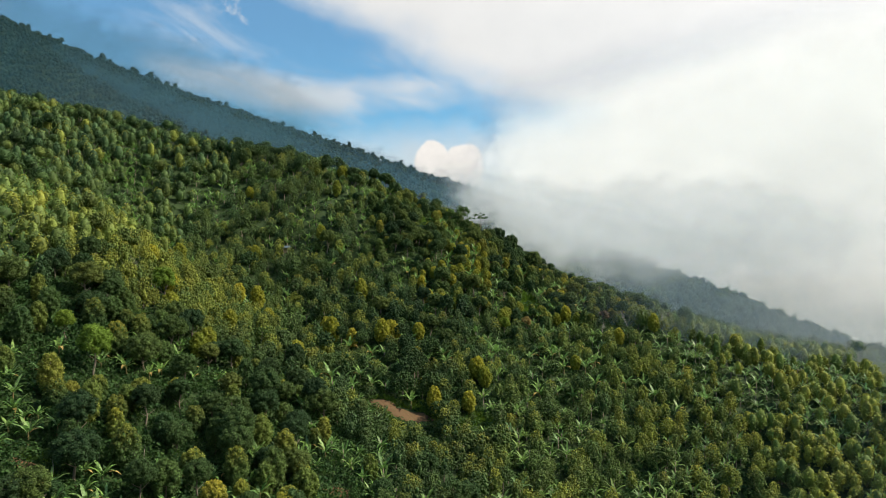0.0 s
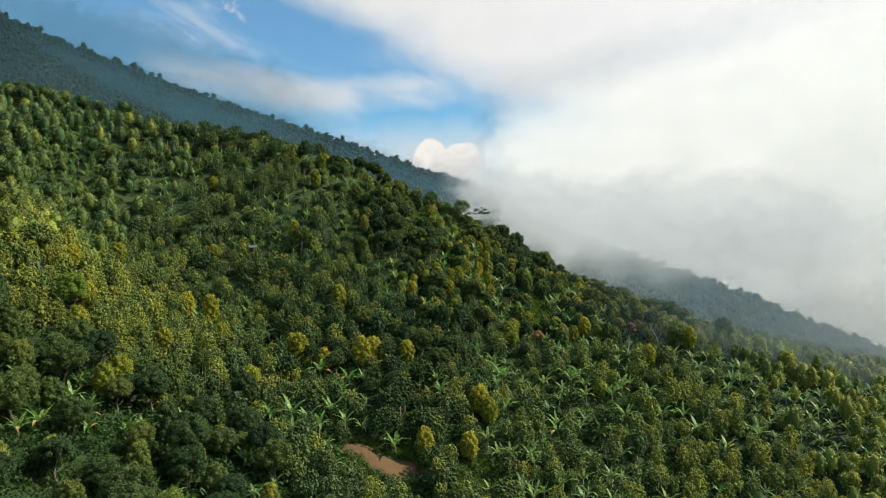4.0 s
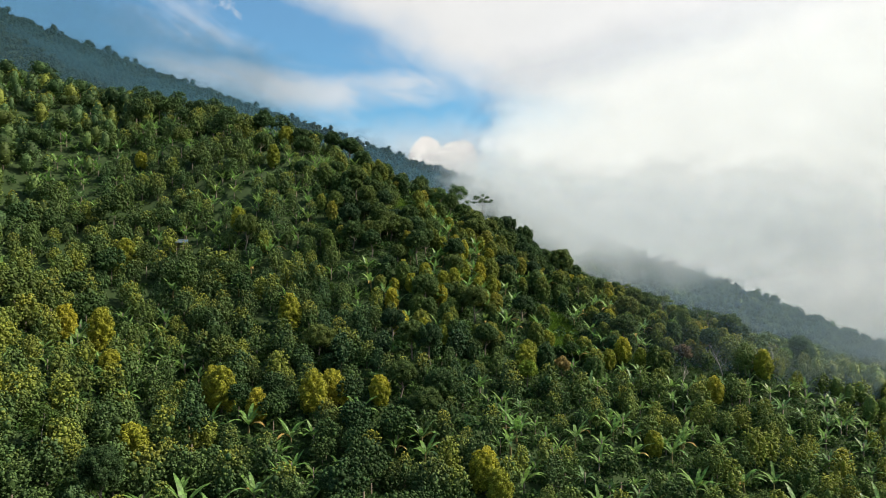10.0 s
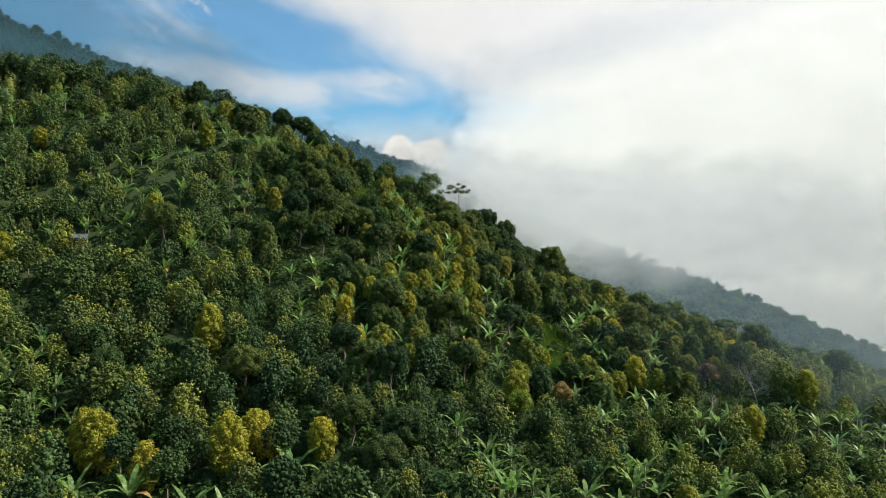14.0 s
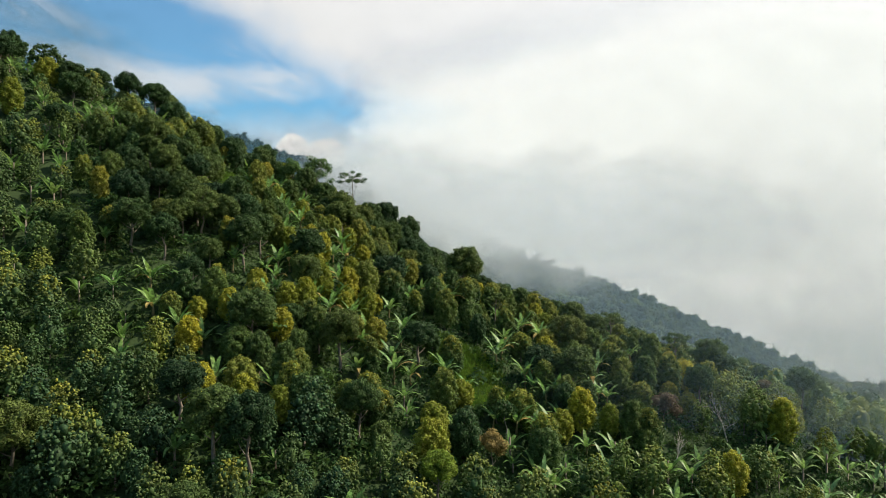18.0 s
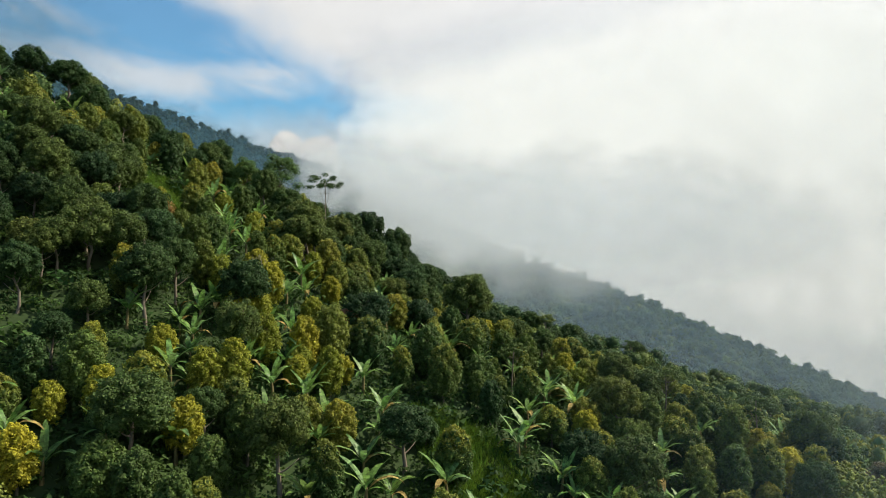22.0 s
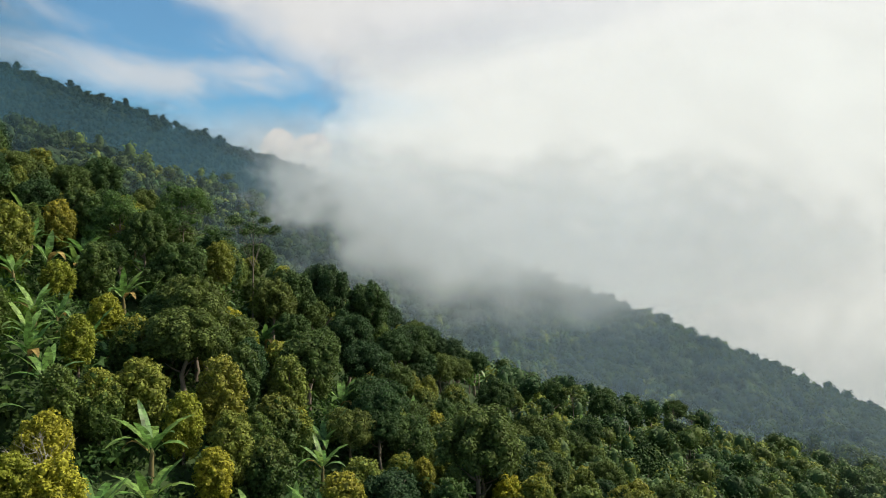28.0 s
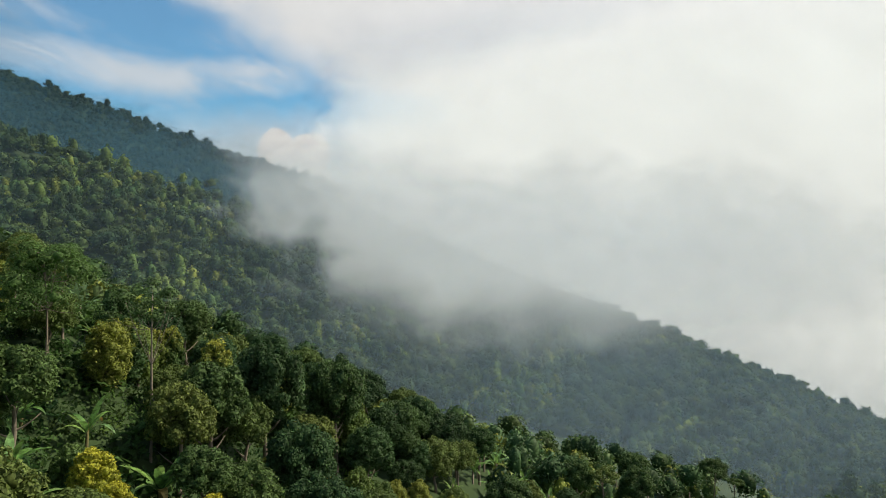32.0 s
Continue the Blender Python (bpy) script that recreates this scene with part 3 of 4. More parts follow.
BANANAS_HOLLOW = [(-18.0, 217.2), (-11.7, 211.3), (-10.5, 207.3), (-7.8, 205.6), (-5.2, 203.9), (-2.1, 206.5), (1.7, 218.5), (-3.5, 218.2), (1.4, 245.7), (2.8, 240.6), (11.1, 215.7), (12.0, 210.5), (11.1, 205.2), (15.3, 207.1), (8.1, 211.8), (2.3, 206.4), (-12.3, 200.8), (-3.3, 199.1), (2.6, 197.8), (-2.1, 195.1), (20.7, 245.0), (30.0, 216.1), (28.0, 235.3), (35.9, 225.6), (45.5, 229.1), (34.1, 208.4), (28.1, 201.3), (34.1, 204.3), (41.6, 209.8), (44.7, 217.1), (25.7, 202.2), (51.6, 221.2)]
BANANAS_TOP = [(16.1, 261.5), (18.2, 258.5), (12.4, 249.8), (28.4, 265.4), (6.5, 256.7), (26.7, 262.0), (19.2, 254.9)]
BANANAS_MIDDLE = [(-34.4, 202.9), (-46.0, 201.6), (-46.5, 225.2), (-33.4, 207.6), (-31.2, 212.6), (-25.2, 201.0), (-1.6, 208.3), (31.3, 218.1), (42.5, 209.5), (32.4, 201.8), (35.6, 199.7), (26.7, 189.9), (25.5, 181.3), (37.9, 189.9), (22.4, 177.3), (13.4, 174.5), (12.3, 171.4), (-0.0, 169.3), (-9.1, 174.2), (-30.5, 167.0), (-23.1, 168.6), (-28.5, 168.8), (46.4, 183.3), (39.9, 181.7), (31.7, 180.8), (29.0, 183.3)]
BANANAS_LOW = [(-27.0, 146.4), (-22.2, 150.7), (-18.8, 154.9), (-24.4, 149.1), (-66.0, 199.9), (27.8, 192.2), (27.8, 175.4), (31.4, 177.2), (37.2, 178.9), (27.9, 166.7), (31.8, 166.2), (38.6, 172.9), (45.4, 180.8), (23.2, 162.5), (54.2, 175.3), (52.2, 178.1), (47.3, 176.9), (-3.5, 168.3), (0.5, 165.8), (-6.9, 148.5), (-26.9, 129.7), (28.8, 180.4), (40.9, 184.1), (-17.3, 168.1), (59.9, 174.0), (68.3, 178.1)]
GOLDEN_TOP = [(14.6, 256.6), (19.3, 259.0), (20.7, 261.7), (13.0, 258.6), (1.6, 269.5), (1.7, 274.1), (0.7, 252.6), (4.9, 249.3), (11.9, 249.1), (5, 242.3)]
GOLDEN_NEAR = [(-0.4, 216.1), (5.6, 229.9), (7.7, 228.8), (11.0, 221.2), (14.3, 220.1), (10.3, 217.5), (3.3, 213.3), (5.4, 214.2), (11.8, 228.0), (14.1, 235.0), (3.2, 226.2), (7.6, 219.5), (6.5, 224.4), (5.0, 222.1), (35.0, 245.1), (40.9, 232.1), (41.7, 230.2), (-6.2, 208.2), (-2.9, 208.7), (13.2, 218.7), (18.5, 199.2), (2.7, 207.0), (-6.3, 203.0), (12.1, 237.6), (6.0, 232.8), (-4.3, 195.6), (3.0, 195.6), (-0.3, 195.5), (22.9, 205.3), (38.1, 219.9), (36.4, 203.0), (39.5, 202.3), (66.8, 206.9), (33.4, 201.4)]
GOLDEN_MIDDLE = [(-28.3, 173.7), (-22.9, 171.8), (-12.5, 178.2), (-6.3, 177.5), (-15.6, 174.5), (-23.3, 194.9), (18.3, 196.1), (10.7, 219.4), (-56.6, 206.4), (-49.5, 182.2), (-44.9, 175.6), (34.9, 179.9), (50.0, 194.6), (62.5, 202.9), (55.9, 213.9), (-5.2, 241.3), (-39.0, 218.8), (-37.7, 242.8), (-37.9, 257.8), (-66.8, 236.6)]
GOLDEN_LOW = [(-53.6, 179.5), (-29.8, 174.7), (-13.6, 178.9), (8.1, 163.9), (9.9, 161.8), (-59.2, 149.2), (-70.8, 165.4), (-72.6, 188.8), (5.7, 151.8), (-1.9, 148.4), (-33.7, 157.6), (-45.8, 132.7), (17.0, 192.8), (-46.0, 128.2), (-47.7, 152.6), (-55.6, 139.3)]
DARK_TREES = [(-0.5, 223.1), (11.1, 244.1), (16.7, 264.9), (21.0, 262.2), (28.1, 283.2), (33.6, 247.4), (5.6, 222.7), (-4.3, 229.2), (5.6, 216.9), (25.8, 264.0), (25.4, 278.3), (20.4, 271.1), (5.6, 260.2), (10.0, 248.1), (9.1, 205.9), (-5.5, 193.7), (54.7, 208.5), (62.8, 218.5), (-15.1, 217.6)]
DARK_LOW = [(12.4, 245.4), (19.8, 250.8), (0.7, 187.6), (-3.1, 179.8), (-44.1, 258.8), (-34.1, 258.4), (-48.9, 133), (-31.3, 144.9), (-32.2, 184.9), (-2.0, 188.4), (0.4, 174.7)]
BANANAS = BANANAS_CREST + BANANAS_HOLLOW + BANANAS_TOP + BANANAS_MIDDLE + BANANAS_LOW
GOLDEN = GOLDEN_TOP + GOLDEN_NEAR + GOLDEN_MIDDLE + GOLDEN_LOW
# kind, then x, y, height and spread of each
UMBRELLAS = [(14.5, 266.6, 12.0, 2.7), (52.5, 230.0, 7.2, 2.4), (61.0, 225.0, 6.2, 2.0), (33.5, 229.0, 5.4, 1.5), (63.5, 298.4, 8.6, 1.9), (95.0, 320.6, 9.0, 2.1), (102.4, 325.4, 7.4, 1.7)]
SPREADING = [(7.6, 268.4, 10.2, 3.0), (3.0, 262.0, 7.4, 2.4)]
LARGE = [(72.2, 305.8, 8.6, 2.6), (31.8, 242.0, 9.7, 3.1), (22.0, 274.0, 11.2, 2.9), (28.0, 281.5, 11.0, 2.8), (24.6, 267.6, 9.4, 2.5), (18.2, 268.4, 9.4, 2.6), (11.4, 247.4, 8.0, 2.6), (60.6, 300.5, 7.4, 2.4), (63.4, 292.5, 7.0, 2.2), (77.2, 316.0, 7.6, 2.4), (101.8, 331.0, 8.0, 2.6), (46.0, 229.4, 6.6, 2.1), (63.1, 217.7, 6.4, 2.2), (90.0, 311.0, 7.0, 2.3), (-22.4, 266.0, 7.2, 2.8), (-44.0, 259.4, 6.2, 2.5), (-31.0, 260.6, 5.8, 2.5), (66.0, 221.0, 6.4, 2.2), (-66.0, 126.4, 8.0, 3.0), (18.8, 211.6, 5.6, 2.3)]
LIGHT = [(-54.7, 107.0, 8.6, 2.5), (-58.7, 143.6, 8.0, 2.5), (16.9, 189.0, 5.6, 1.7), (-62.0, 112.0, 5.5, 1.6), (73.0, 216.0, 4.6, 1.7)]
SAPLINGS = [(-47.9, 84.0, 3.9, 1.0), (-44.7, 89.0, 3.8, 1.0), (-41.0, 94.0, 3.4, 0.9), (-33.0, 128.0, 5.2, 1.7), (-44.0, 165.0, 6.0, 1.9), (26.5, 200.5, 4.6, 1.3), (-40.0, 150.0, 5.6, 1.7)]
RED_ONES = [(15.2, 229.9, 3.0, 1.3)]
BROWN_ONES = [(48.4, 206.0, 4.6, 1.8), (71.9, 219.6, 5.0, 2.2)]
ORANGE_ONES = [(24.0, 196.3, 4.8, 1.55), (-4.6, 236.0, 4.6, 1.9)]
BARE_ONES = [(55.0, 203.0, 6.8, 1.5), (66.0, 208.0, 6.4, 1.6), (-66.9, 150.0, 6.0, 1.6), (-2.0, 150.0, 3.6, 0.9), (46.0, 199.0, 4.2, 1.2), (7.0, 231.0, 4.4, 1.0)]
SINGLES = []
for some, what in ((UMBRELLAS, "umbrella"), (SPREADING, "spreading"), (LARGE, "dark"), (LIGHT, "fresh"), (SAPLINGS, "sapling"), (RED_ONES, "red"), (ORANGE_ONES, "orange"), (BROWN_ONES, "brown"), (BARE_ONES, "bare")):
    SINGLES += [(what, *row) for row in some]
for some in (DARK_TREES, DARK_LOW):
    for n_, (x_, y_) in enumerate(some):
        SINGLES.append(("dark", x_, y_, 6.2 + 1.6 * ((n_ * 7) % 5) / 4, 1.9 + 0.6 * ((n_ * 3) % 4) / 3))


def away(x, y):
    """0 by the crest that the camera crosses, 1 on the slopes round it, where the trees are older and larger."""
    return np.clip((np.hypot(np.asarray(x) - 20, np.asarray(y) - 236) - 34) / 34, 0, 1)


def clear(x, y):
    ok = np.ones(len(x), bool)
    for cx, cy, r in CLEARINGS:
        ok &= (x - cx) ** 2 + (y - cy) ** 2 > r * r
    for k, cx, cy, h, r in SINGLES:
        ok &= (x - cx) ** 2 + (y - cy) ** 2 > (r + 0.5) ** 2
        if k in ("red", "orange", "brown"):
            ok &= ((x - cx) / (r + 1.0)) ** 2 + ((y - cy + 3.0) / 4.0) ** 2 > 1
    for some, r in ((GOLDEN, 1.7), (BANANAS, 1.3)):
        for cx, cy in some:
            # open ground round it and downhill of it
            ok &= (x - cx) ** 2 + (y - cy) ** 2 > r * r
            ok &= ((x - cx) / (r + 0.2)) ** 2 + ((y - cy + 1.6) / 2.3) ** 2 > 1
    for cx, cy, a, b in BARE_EARTH:
        ok &= ((x - cx) / (a + 0.7)) ** 2 + ((y - cy + 2.4) / (b + 3.6)) ** 2 > 1
    return ok & (np.hypot(x + 49, y - 214) > 2.0)


clove_kinds, broad_kinds = [], []
for i in range(7):
    lobes, H = clove_lobes(100 + i)
    clove_kinds.append((lobes, H))
for i in range(6):
    lobes, H = broad_lobes(200 + i)
    broad_kinds.append((lobes, H))

bananas = [banana_parts(300 + i) for i in range(5)]

# the slope in view: all places, sorted into kinds
px, py = grid(-190, 195, 62, 330, 3.1, 11)
seen_area = (np.abs(px - 0.10 * py) < 0.80 * py + 16) & (px < 128 + np.clip(py - 220, 0, 80) * 0.8)
keep = seen_area & clear(px, py) & (rng.random(len(px)) < np.where((px < -22) & (py < 122), 0.45, np.interp(away(px, py), [0, 1], [0.93, 0.80])))
px, py = px[keep], py[keep]
one, two, three = spurs(px, py)
keep = one > two - 2
px, py = px[keep], py[keep]
d_field = field(px, py, 24, 4.0) + 0.7 * rng.random(len(px))
often = np.where((px < -22) & (py < 135), 0.26, np.where((px > 10) & (py < 205), 0.03, np.where(py > 250, 0.24, np.where((px < 4) & (py > 200), 0.13, 0.06))))
kind = np.where(((d_field > 1.05) & ((px < 10) | (py > 246))) | (rng.random(len(px)) < often), 1, 0)      # clove, broad-leaved; 2: banana
bx, by = grid(-170, 140, 70, 320, 3.4, 13)
b_field = field(bx, by, 17, 1.0) + 0.9 * rng.random(len(bx))
ok = (np.abs(bx - 0.10 * by) < 0.80 * by + 12) & (b_field > np.where((bx > 8) & (by < 194), 0.40, np.where((bx < -20) & (by < 130), 0.22, np.where(away(bx, by) < 0.6, 0.52, 0.8)))) & clear(bx, by) & (spurs(bx, by)[0] > spurs(bx, by)[1]) & (bx < 132)
bx, by = bx[ok], by[ok]
ok = np.ones(len(bx), bool)
free = np.ones(len(px), bool)
for cx, cy in zip(bx, by):
    free &= (px - cx) ** 2 + (py - cy) ** 2 > 1.5 ** 2
px, py, kind = px[free], py[free], kind[free]
px, py, kind = np.concatenate([px, bx[ok]]), np.concatenate([py, by[ok]]), np.concatenate([kind, np.full(ok.sum(), 2)])
near = np.minimum(np.hypot(px - 20, py - 240), 1.25 * np.hypot(px + 42, py - 98))
order = np.argsort(near)
rank = np.empty(len(px), int)
for k in range(3):
    w = order[kind[order] == k]
    rank[w] = np.arange(len(w))


# joined plants further off
class Heap:
    """Collects transformed copies of array meshes for one joined mesh."""
    def __init__(self):
        self.v, self.q, self.t, self.a, self.b, self.n = [], [], [], [], [], 0

    def add(self, arrays, x, y, z, turn, s, tint, sz=None):
        v, q, t, young = arrays
        c, k = math.cos(turn) * s, math.sin(turn) * s
        w = np.stack([v[:, 0] * c - v[:, 1] * k + x, v[:, 0] * k + v[:, 1] * c + y, v[:, 2] * (sz or s) + z], -1)
        self.v.append(w.astype(np.float32)), self.q.append(q + self.n), self.t.append(t + self.n)
        self.a.append(np.full(len(v), tint, np.float32)), self.b.append(young)
        self.n += len(v)

    def build(self, name, mat, label, category):
        if not self.v:
            return
        me = raw_mesh(name, np.concatenate(self.v), np.concatenate(self.q), np.concatenate(self.t), [mat], attrs={"tint": np.concatenate(self.a), "young": np.concatenate(self.b)})
        return tagged(new(name, me), label, category, kind="stuff")


NEAR = {0: 400, 1: 230, 2: 200}


def far_crown(lobes, n, size, seed):
    """A crown further off: larger blades round a single rough lump."""
    v, t, y = leaf_cloud(lobes, n, size, 0.35, seed)
    L = np.array(lobes)
    c = L[:, :3].mean(0)
    V, Q, T = lumps([(c[0], c[1], c[2], 0.8 * (np.abs(L[:, 0]).max() + 0.4), 0.5 * (L[:, 2].max() - L[:, 2].min()) + 0.6)], 0.85, 4, 7)
    return np.concatenate([v, V]), Q + len(v), np.concatenate([t, T + len(v)]), np.concatenate([y, np.full(len(V), 0.3)])


clove_far = [far_crown(l, 300, 0.40, 400 + i) for i, (l, H) in enumerate(clove_kinds)]
broad_far = [far_crown(l, 380, 0.46, 420 + i) for i, (l, H) in enumerate(broad_kinds)]
clove_mid = [crown_simple(l, 460, 0.22, 440 + i, 3) for i, (l, H) in enumerate(clove_kinds)]
broad_mid = [crown_simple(l, 640, 0.24, 460 + i, 4) for i, (l, H) in enumerate(broad_kinds)]
trunk_far = [(*tube([(0, 0, -0.5), (0, 0, 2.2)], [0.12, 0.08], 4), ) for i in range(1)]
banana_far = []
for stem, (v, q, t), leaves in bananas:
    V, Q, T = join([(a, b, np.zeros((0, 3), int)) for a, b, m, tt in leaves])
    banana_far.append((V, Q, T, np.zeros(len(V))))

clove_wood, broad_wood, banana_wood, trunk_wood = Heap(), Heap(), Heap(), Heap()
zs = land(px, py)
turn = rng.uniform(0, 6.28, len(px))
size = rng.uniform(0.74, 1.22, len(px)) * (1 + 0.14 * away(px, py))
# yellower trees at left; sunlit and shaded patches of the slope also go into tints
tints = np.clip(0.45 * rng.random(len(px)) + 0.2 + 0.16 * field(px, py, 45, 2.0) + 0.65 * np.exp(-((px + 68) ** 2 + (py - 165) ** 2) / (2 * 24.0**2)) - 0.12 * np.exp(-((px + 4) ** 2 + (py - 178) ** 2) / (2 * 24.0**2)), 0, 1)
tints = tints + 0.25 * ((px > 8) & (py < 224)) - 0.14 * np.exp(-((px + 16) ** 2 + (py - 182) ** 2) / (2 * 22.0**2))
tints = np.clip(tints + 0.14 * ((px > 32) & (py < 225)) - 0.1 * (py > 262), 0, 1)
# lower left: shade among the dense growth is put into darker tints
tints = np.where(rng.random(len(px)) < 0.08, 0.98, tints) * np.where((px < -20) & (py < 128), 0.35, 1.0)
for i in range(len(px)):
    if rank[i] < NEAR[int(kind[i])]:
        continue
    j = i % 7
    if kind[i] == 0:
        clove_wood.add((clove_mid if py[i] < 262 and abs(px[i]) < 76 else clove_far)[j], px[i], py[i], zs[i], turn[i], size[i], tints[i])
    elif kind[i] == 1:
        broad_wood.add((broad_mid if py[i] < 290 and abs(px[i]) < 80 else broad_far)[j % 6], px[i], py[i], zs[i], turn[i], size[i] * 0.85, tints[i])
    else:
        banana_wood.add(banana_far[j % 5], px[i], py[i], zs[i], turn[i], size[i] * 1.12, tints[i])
    trunk_wood.add((*trunk_far[0], np.zeros(len(trunk_far[0][0]))), px[i], py[i], zs[i], 0, size[i], 0.0)
clove_wood.build("clove_plantation", HAZED_CLOVE, "dense yellow-green clove trees across the slope", "trees")
broad_wood.build("mixed_woodland", DARK, "dark green broad-leaved trees between the clove trees", "trees")
banana_wood.build("banana_grove", BANANA, "bright green banana plants scattered over the slope", "plants")
trunk_wood.build("tree_trunks", BARK, "thin grey-brown trunks under the crowns", "trunks")

# undergrowth
fern_kinds = []
for i in range(4):
    g = np.random.default_rng(600 + i)
    lobes = [(g.normal() * 0.5, g.normal() * 0.5, 0.1 + g.random() * 0.3, 0.5, 0.45) for _ in range(4)]
    fern_kinds.append(crown_arrays(lobes, 56, 0.34, 640 + i, core=0))
ux, uy = grid(-150, 125, 72, 292, 2.8, 12)
ok = (np.abs(ux - 0.10 * uy) < 0.8 * uy + 12)
for cx, cy, a, b in BARE_EARTH:
    ok &= ((ux - cx) / (a + 0.2)) ** 2 + ((uy - cy) / (b + 0.2)) ** 2 > 1
ux, uy = ux[ok], uy[ok]
uz = land(ux, uy)
under = Heap()
for i in range(len(ux)):
    # ferns at lower left get darker tints in place of shade
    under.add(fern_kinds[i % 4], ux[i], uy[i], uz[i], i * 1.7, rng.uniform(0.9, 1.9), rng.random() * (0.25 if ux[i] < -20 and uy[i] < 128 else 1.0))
near_ferns = []
for i in range(4):
    g = np.random.default_rng(620 + i)
    lobes = [(g.normal() * 0.5, g.normal() * 0.5, 0.1 + g.random() * 0.4, 0.45, 0.45) for _ in range(5)]
    near_ferns.append(crown_arrays(lobes, 66, 0.26, 660 + i, core=0))
nx, ny = grid(-26, 70, 188, 280, 1.4, 14)
ok = np.ones(len(nx), bool)
for cx, cy, r in CLEARINGS:
    ok &= np.hypot(nx - cx, ny - cy) > 0.95 * r
nx, ny = nx[ok], ny[ok]
nz = land(nx, ny)
for i in range(len(nx)):
    under.add(near_ferns[i % 4], nx[i], ny[i], nz[i], i * 1.7, rng.uniform(0.6, 1.35), rng.random())
lx, ly = grid(-80, -12, 64, 132, 1.35, 15)
lz = land(lx, ly)
for i in range(len(lx)):
    # tints halved here as well, to stand for shade
    under.add(near_ferns[i % 4], lx[i], ly[i], lz[i], i * 1.3, rng.uniform(0.9, 2.0), rng.random() * 0.5)
mx, my = grid(-75, 75, 128, 196, 1.7, 16)
ok = np.ones(len(mx), bool)
for cx, cy, a, b in BARE_EARTH:
    ok &= (((mx - cx) / a) ** 2 + ((my - cy) / b) ** 2 > 0.6) | (field(mx, my, 1.3, 5.0) > 0.9)
mx, my = mx[ok], my[ok]
mz = land(mx, my)
low_ferns = []
for i in range(4):
    g = np.random.default_rng(670 + i)
    low_ferns.append(crown_arrays([(g.normal() * 0.4, g.normal() * 0.4, 0.1 + g.random() * 0.4, 0.5, 0.45) for _ in range(4)], 44, 0.34, 680 + i, core=0))
for i in range(len(mx)):
    under.add(low_ferns[i % 4], mx[i], my[i], mz[i], i * 1.9, rng.uniform(0.8, 1.7), rng.random())
under.build("undergrowth", FERN, "green ferns and shrubs covering the soil", "undergrowth")

# grass in the clearings
def tuft(seed):
    g = np.random.default_rng(seed)
    n = 26
    a, r = g.uniform(0, 6.28, n), g.uniform(0, 0.3, n)
    p = np.stack([r * np.cos(a), r * np.sin(a), np.full(n, -0.05)], -1)
    d = unit(np.stack([np.cos(a) * 0.5, np.sin(a) * 0.5, np.ones(n)], -1) + g.normal(size=(n, 3)) * 0.25)
    s = np.stack([-np.sin(a), np.cos(a), np.zeros(n)], -1) * 0.035
    v = np.stack([p - s, p + s, p + d * g.uniform(0.3, 0.7, (n, 1))], 1).reshape(-1, 3)
    return v, np.zeros((0, 4), int), np.arange(n * 3).reshape(-1, 3), np.zeros(n * 3)


tufts = [tuft(650 + i) for i in range(3)]
grass = Heap()
for cx, cy, r in CLEARINGS:
    gx, gy = grid(cx - r - 1, cx + r + 1, cy - r - 1, cy + r + 1, 0.4, int(cx * 7 + 500))
    ok = (np.hypot(gx - cx, gy - cy) < r + 0.8) & (field(gx, gy, 2.2, 3.0) > -0.85)
    for ex, ey, a, b in BARE_EARTH:
        ok &= ((gx - ex) / a) ** 2 + ((gy - ey) / b) ** 2 > 0.9
    for x, y, z in zip(gx[ok], gy[ok], land(gx[ok], gy[ok])):
        grass.add(tufts[int(x * 91) % 3], x, y, z, x * 5, rng.uniform(0.8, 1.7), rng.random())
grass.build("grass", GRASS, "fresh green grass on small clearings", "grass")

# far slopes
far_clove = [far_crown(l, 80, 0.72, 700 + i) for i, (l, H) in enumerate(clove_kinds[:5])]
far_broad = [far_crown(l, 110, 0.8, 720 + i) for i, (l, H) in enumerate(broad_kinds[:5])]
second, second_dark, third = Heap(), Heap(), Heap()
fx, fy = grid(-330, 430, 240, 700, 4.7, 21)
one, two, three = spurs(fx, fy)
crest = smooth_line(fx, X2, CREST2)
ok = ((two > one - 3) | (fx > np.minimum(132 + np.clip(fy - 220, 0, 80) * 0.8, 194))) & ((fy > 300) | (fx > 126)) & (two > three) & (fy < crest + 14) & (np.abs(fx - 0.11 * fy) < 0.95 * (fy - 130)) & (rng.random(len(fx)) < np.where(fy > crest - 16, 0.4, 0.9))
fx, fy, crest = fx[ok], fy[ok], crest[ok]
fz = land(fx, fy)
# towards the right most crowns take the leaf colour darkened for fog shade
dark = field(fx, fy, 40, 2.0) + 1.4 * rng.random(len(fx)) > np.interp(fx, [-60, 60], [0.75, 0.1])
for i in range(len(fx)):
    h = (second_dark if dark[i] else second)
    ridge = rng.uniform(0.5, 1.4) if fy[i] > crest[i] - 16 else rng.uniform(0.8, 1.15)
    tall = rng.uniform(1.5, 2.4) if rng.random() < (0.34 if fy[i] > crest[i] - 16 else 0.16) else None
    h.add((far_broad if dark[i] else far_clove)[i % 5], fx[i], fy[i], fz[i] - (0.8 if dark[i] else 2.0), i * 2.1, ridge * (rng.uniform(1.0, 1.9) if dark[i] else rng.uniform(1.6, 2.6)), rng.random(), tall)
second.build("far_clove_slope", SLOPE, "hazy clove trees on the slope across the hollow", "trees")
second_dark.build("far_woodland_slope", SHADED_SLOPE, "hazy woodland on the slope across the hollow, darkened for fog shade", "trees")
ridge_broad = [far_crown(l, 48, 1.1, 740 + i) for i, (l, H) in enumerate(broad_kinds[:5])]
tx, ty = grid(-640, 260, 480, 780, 4.7, 31)
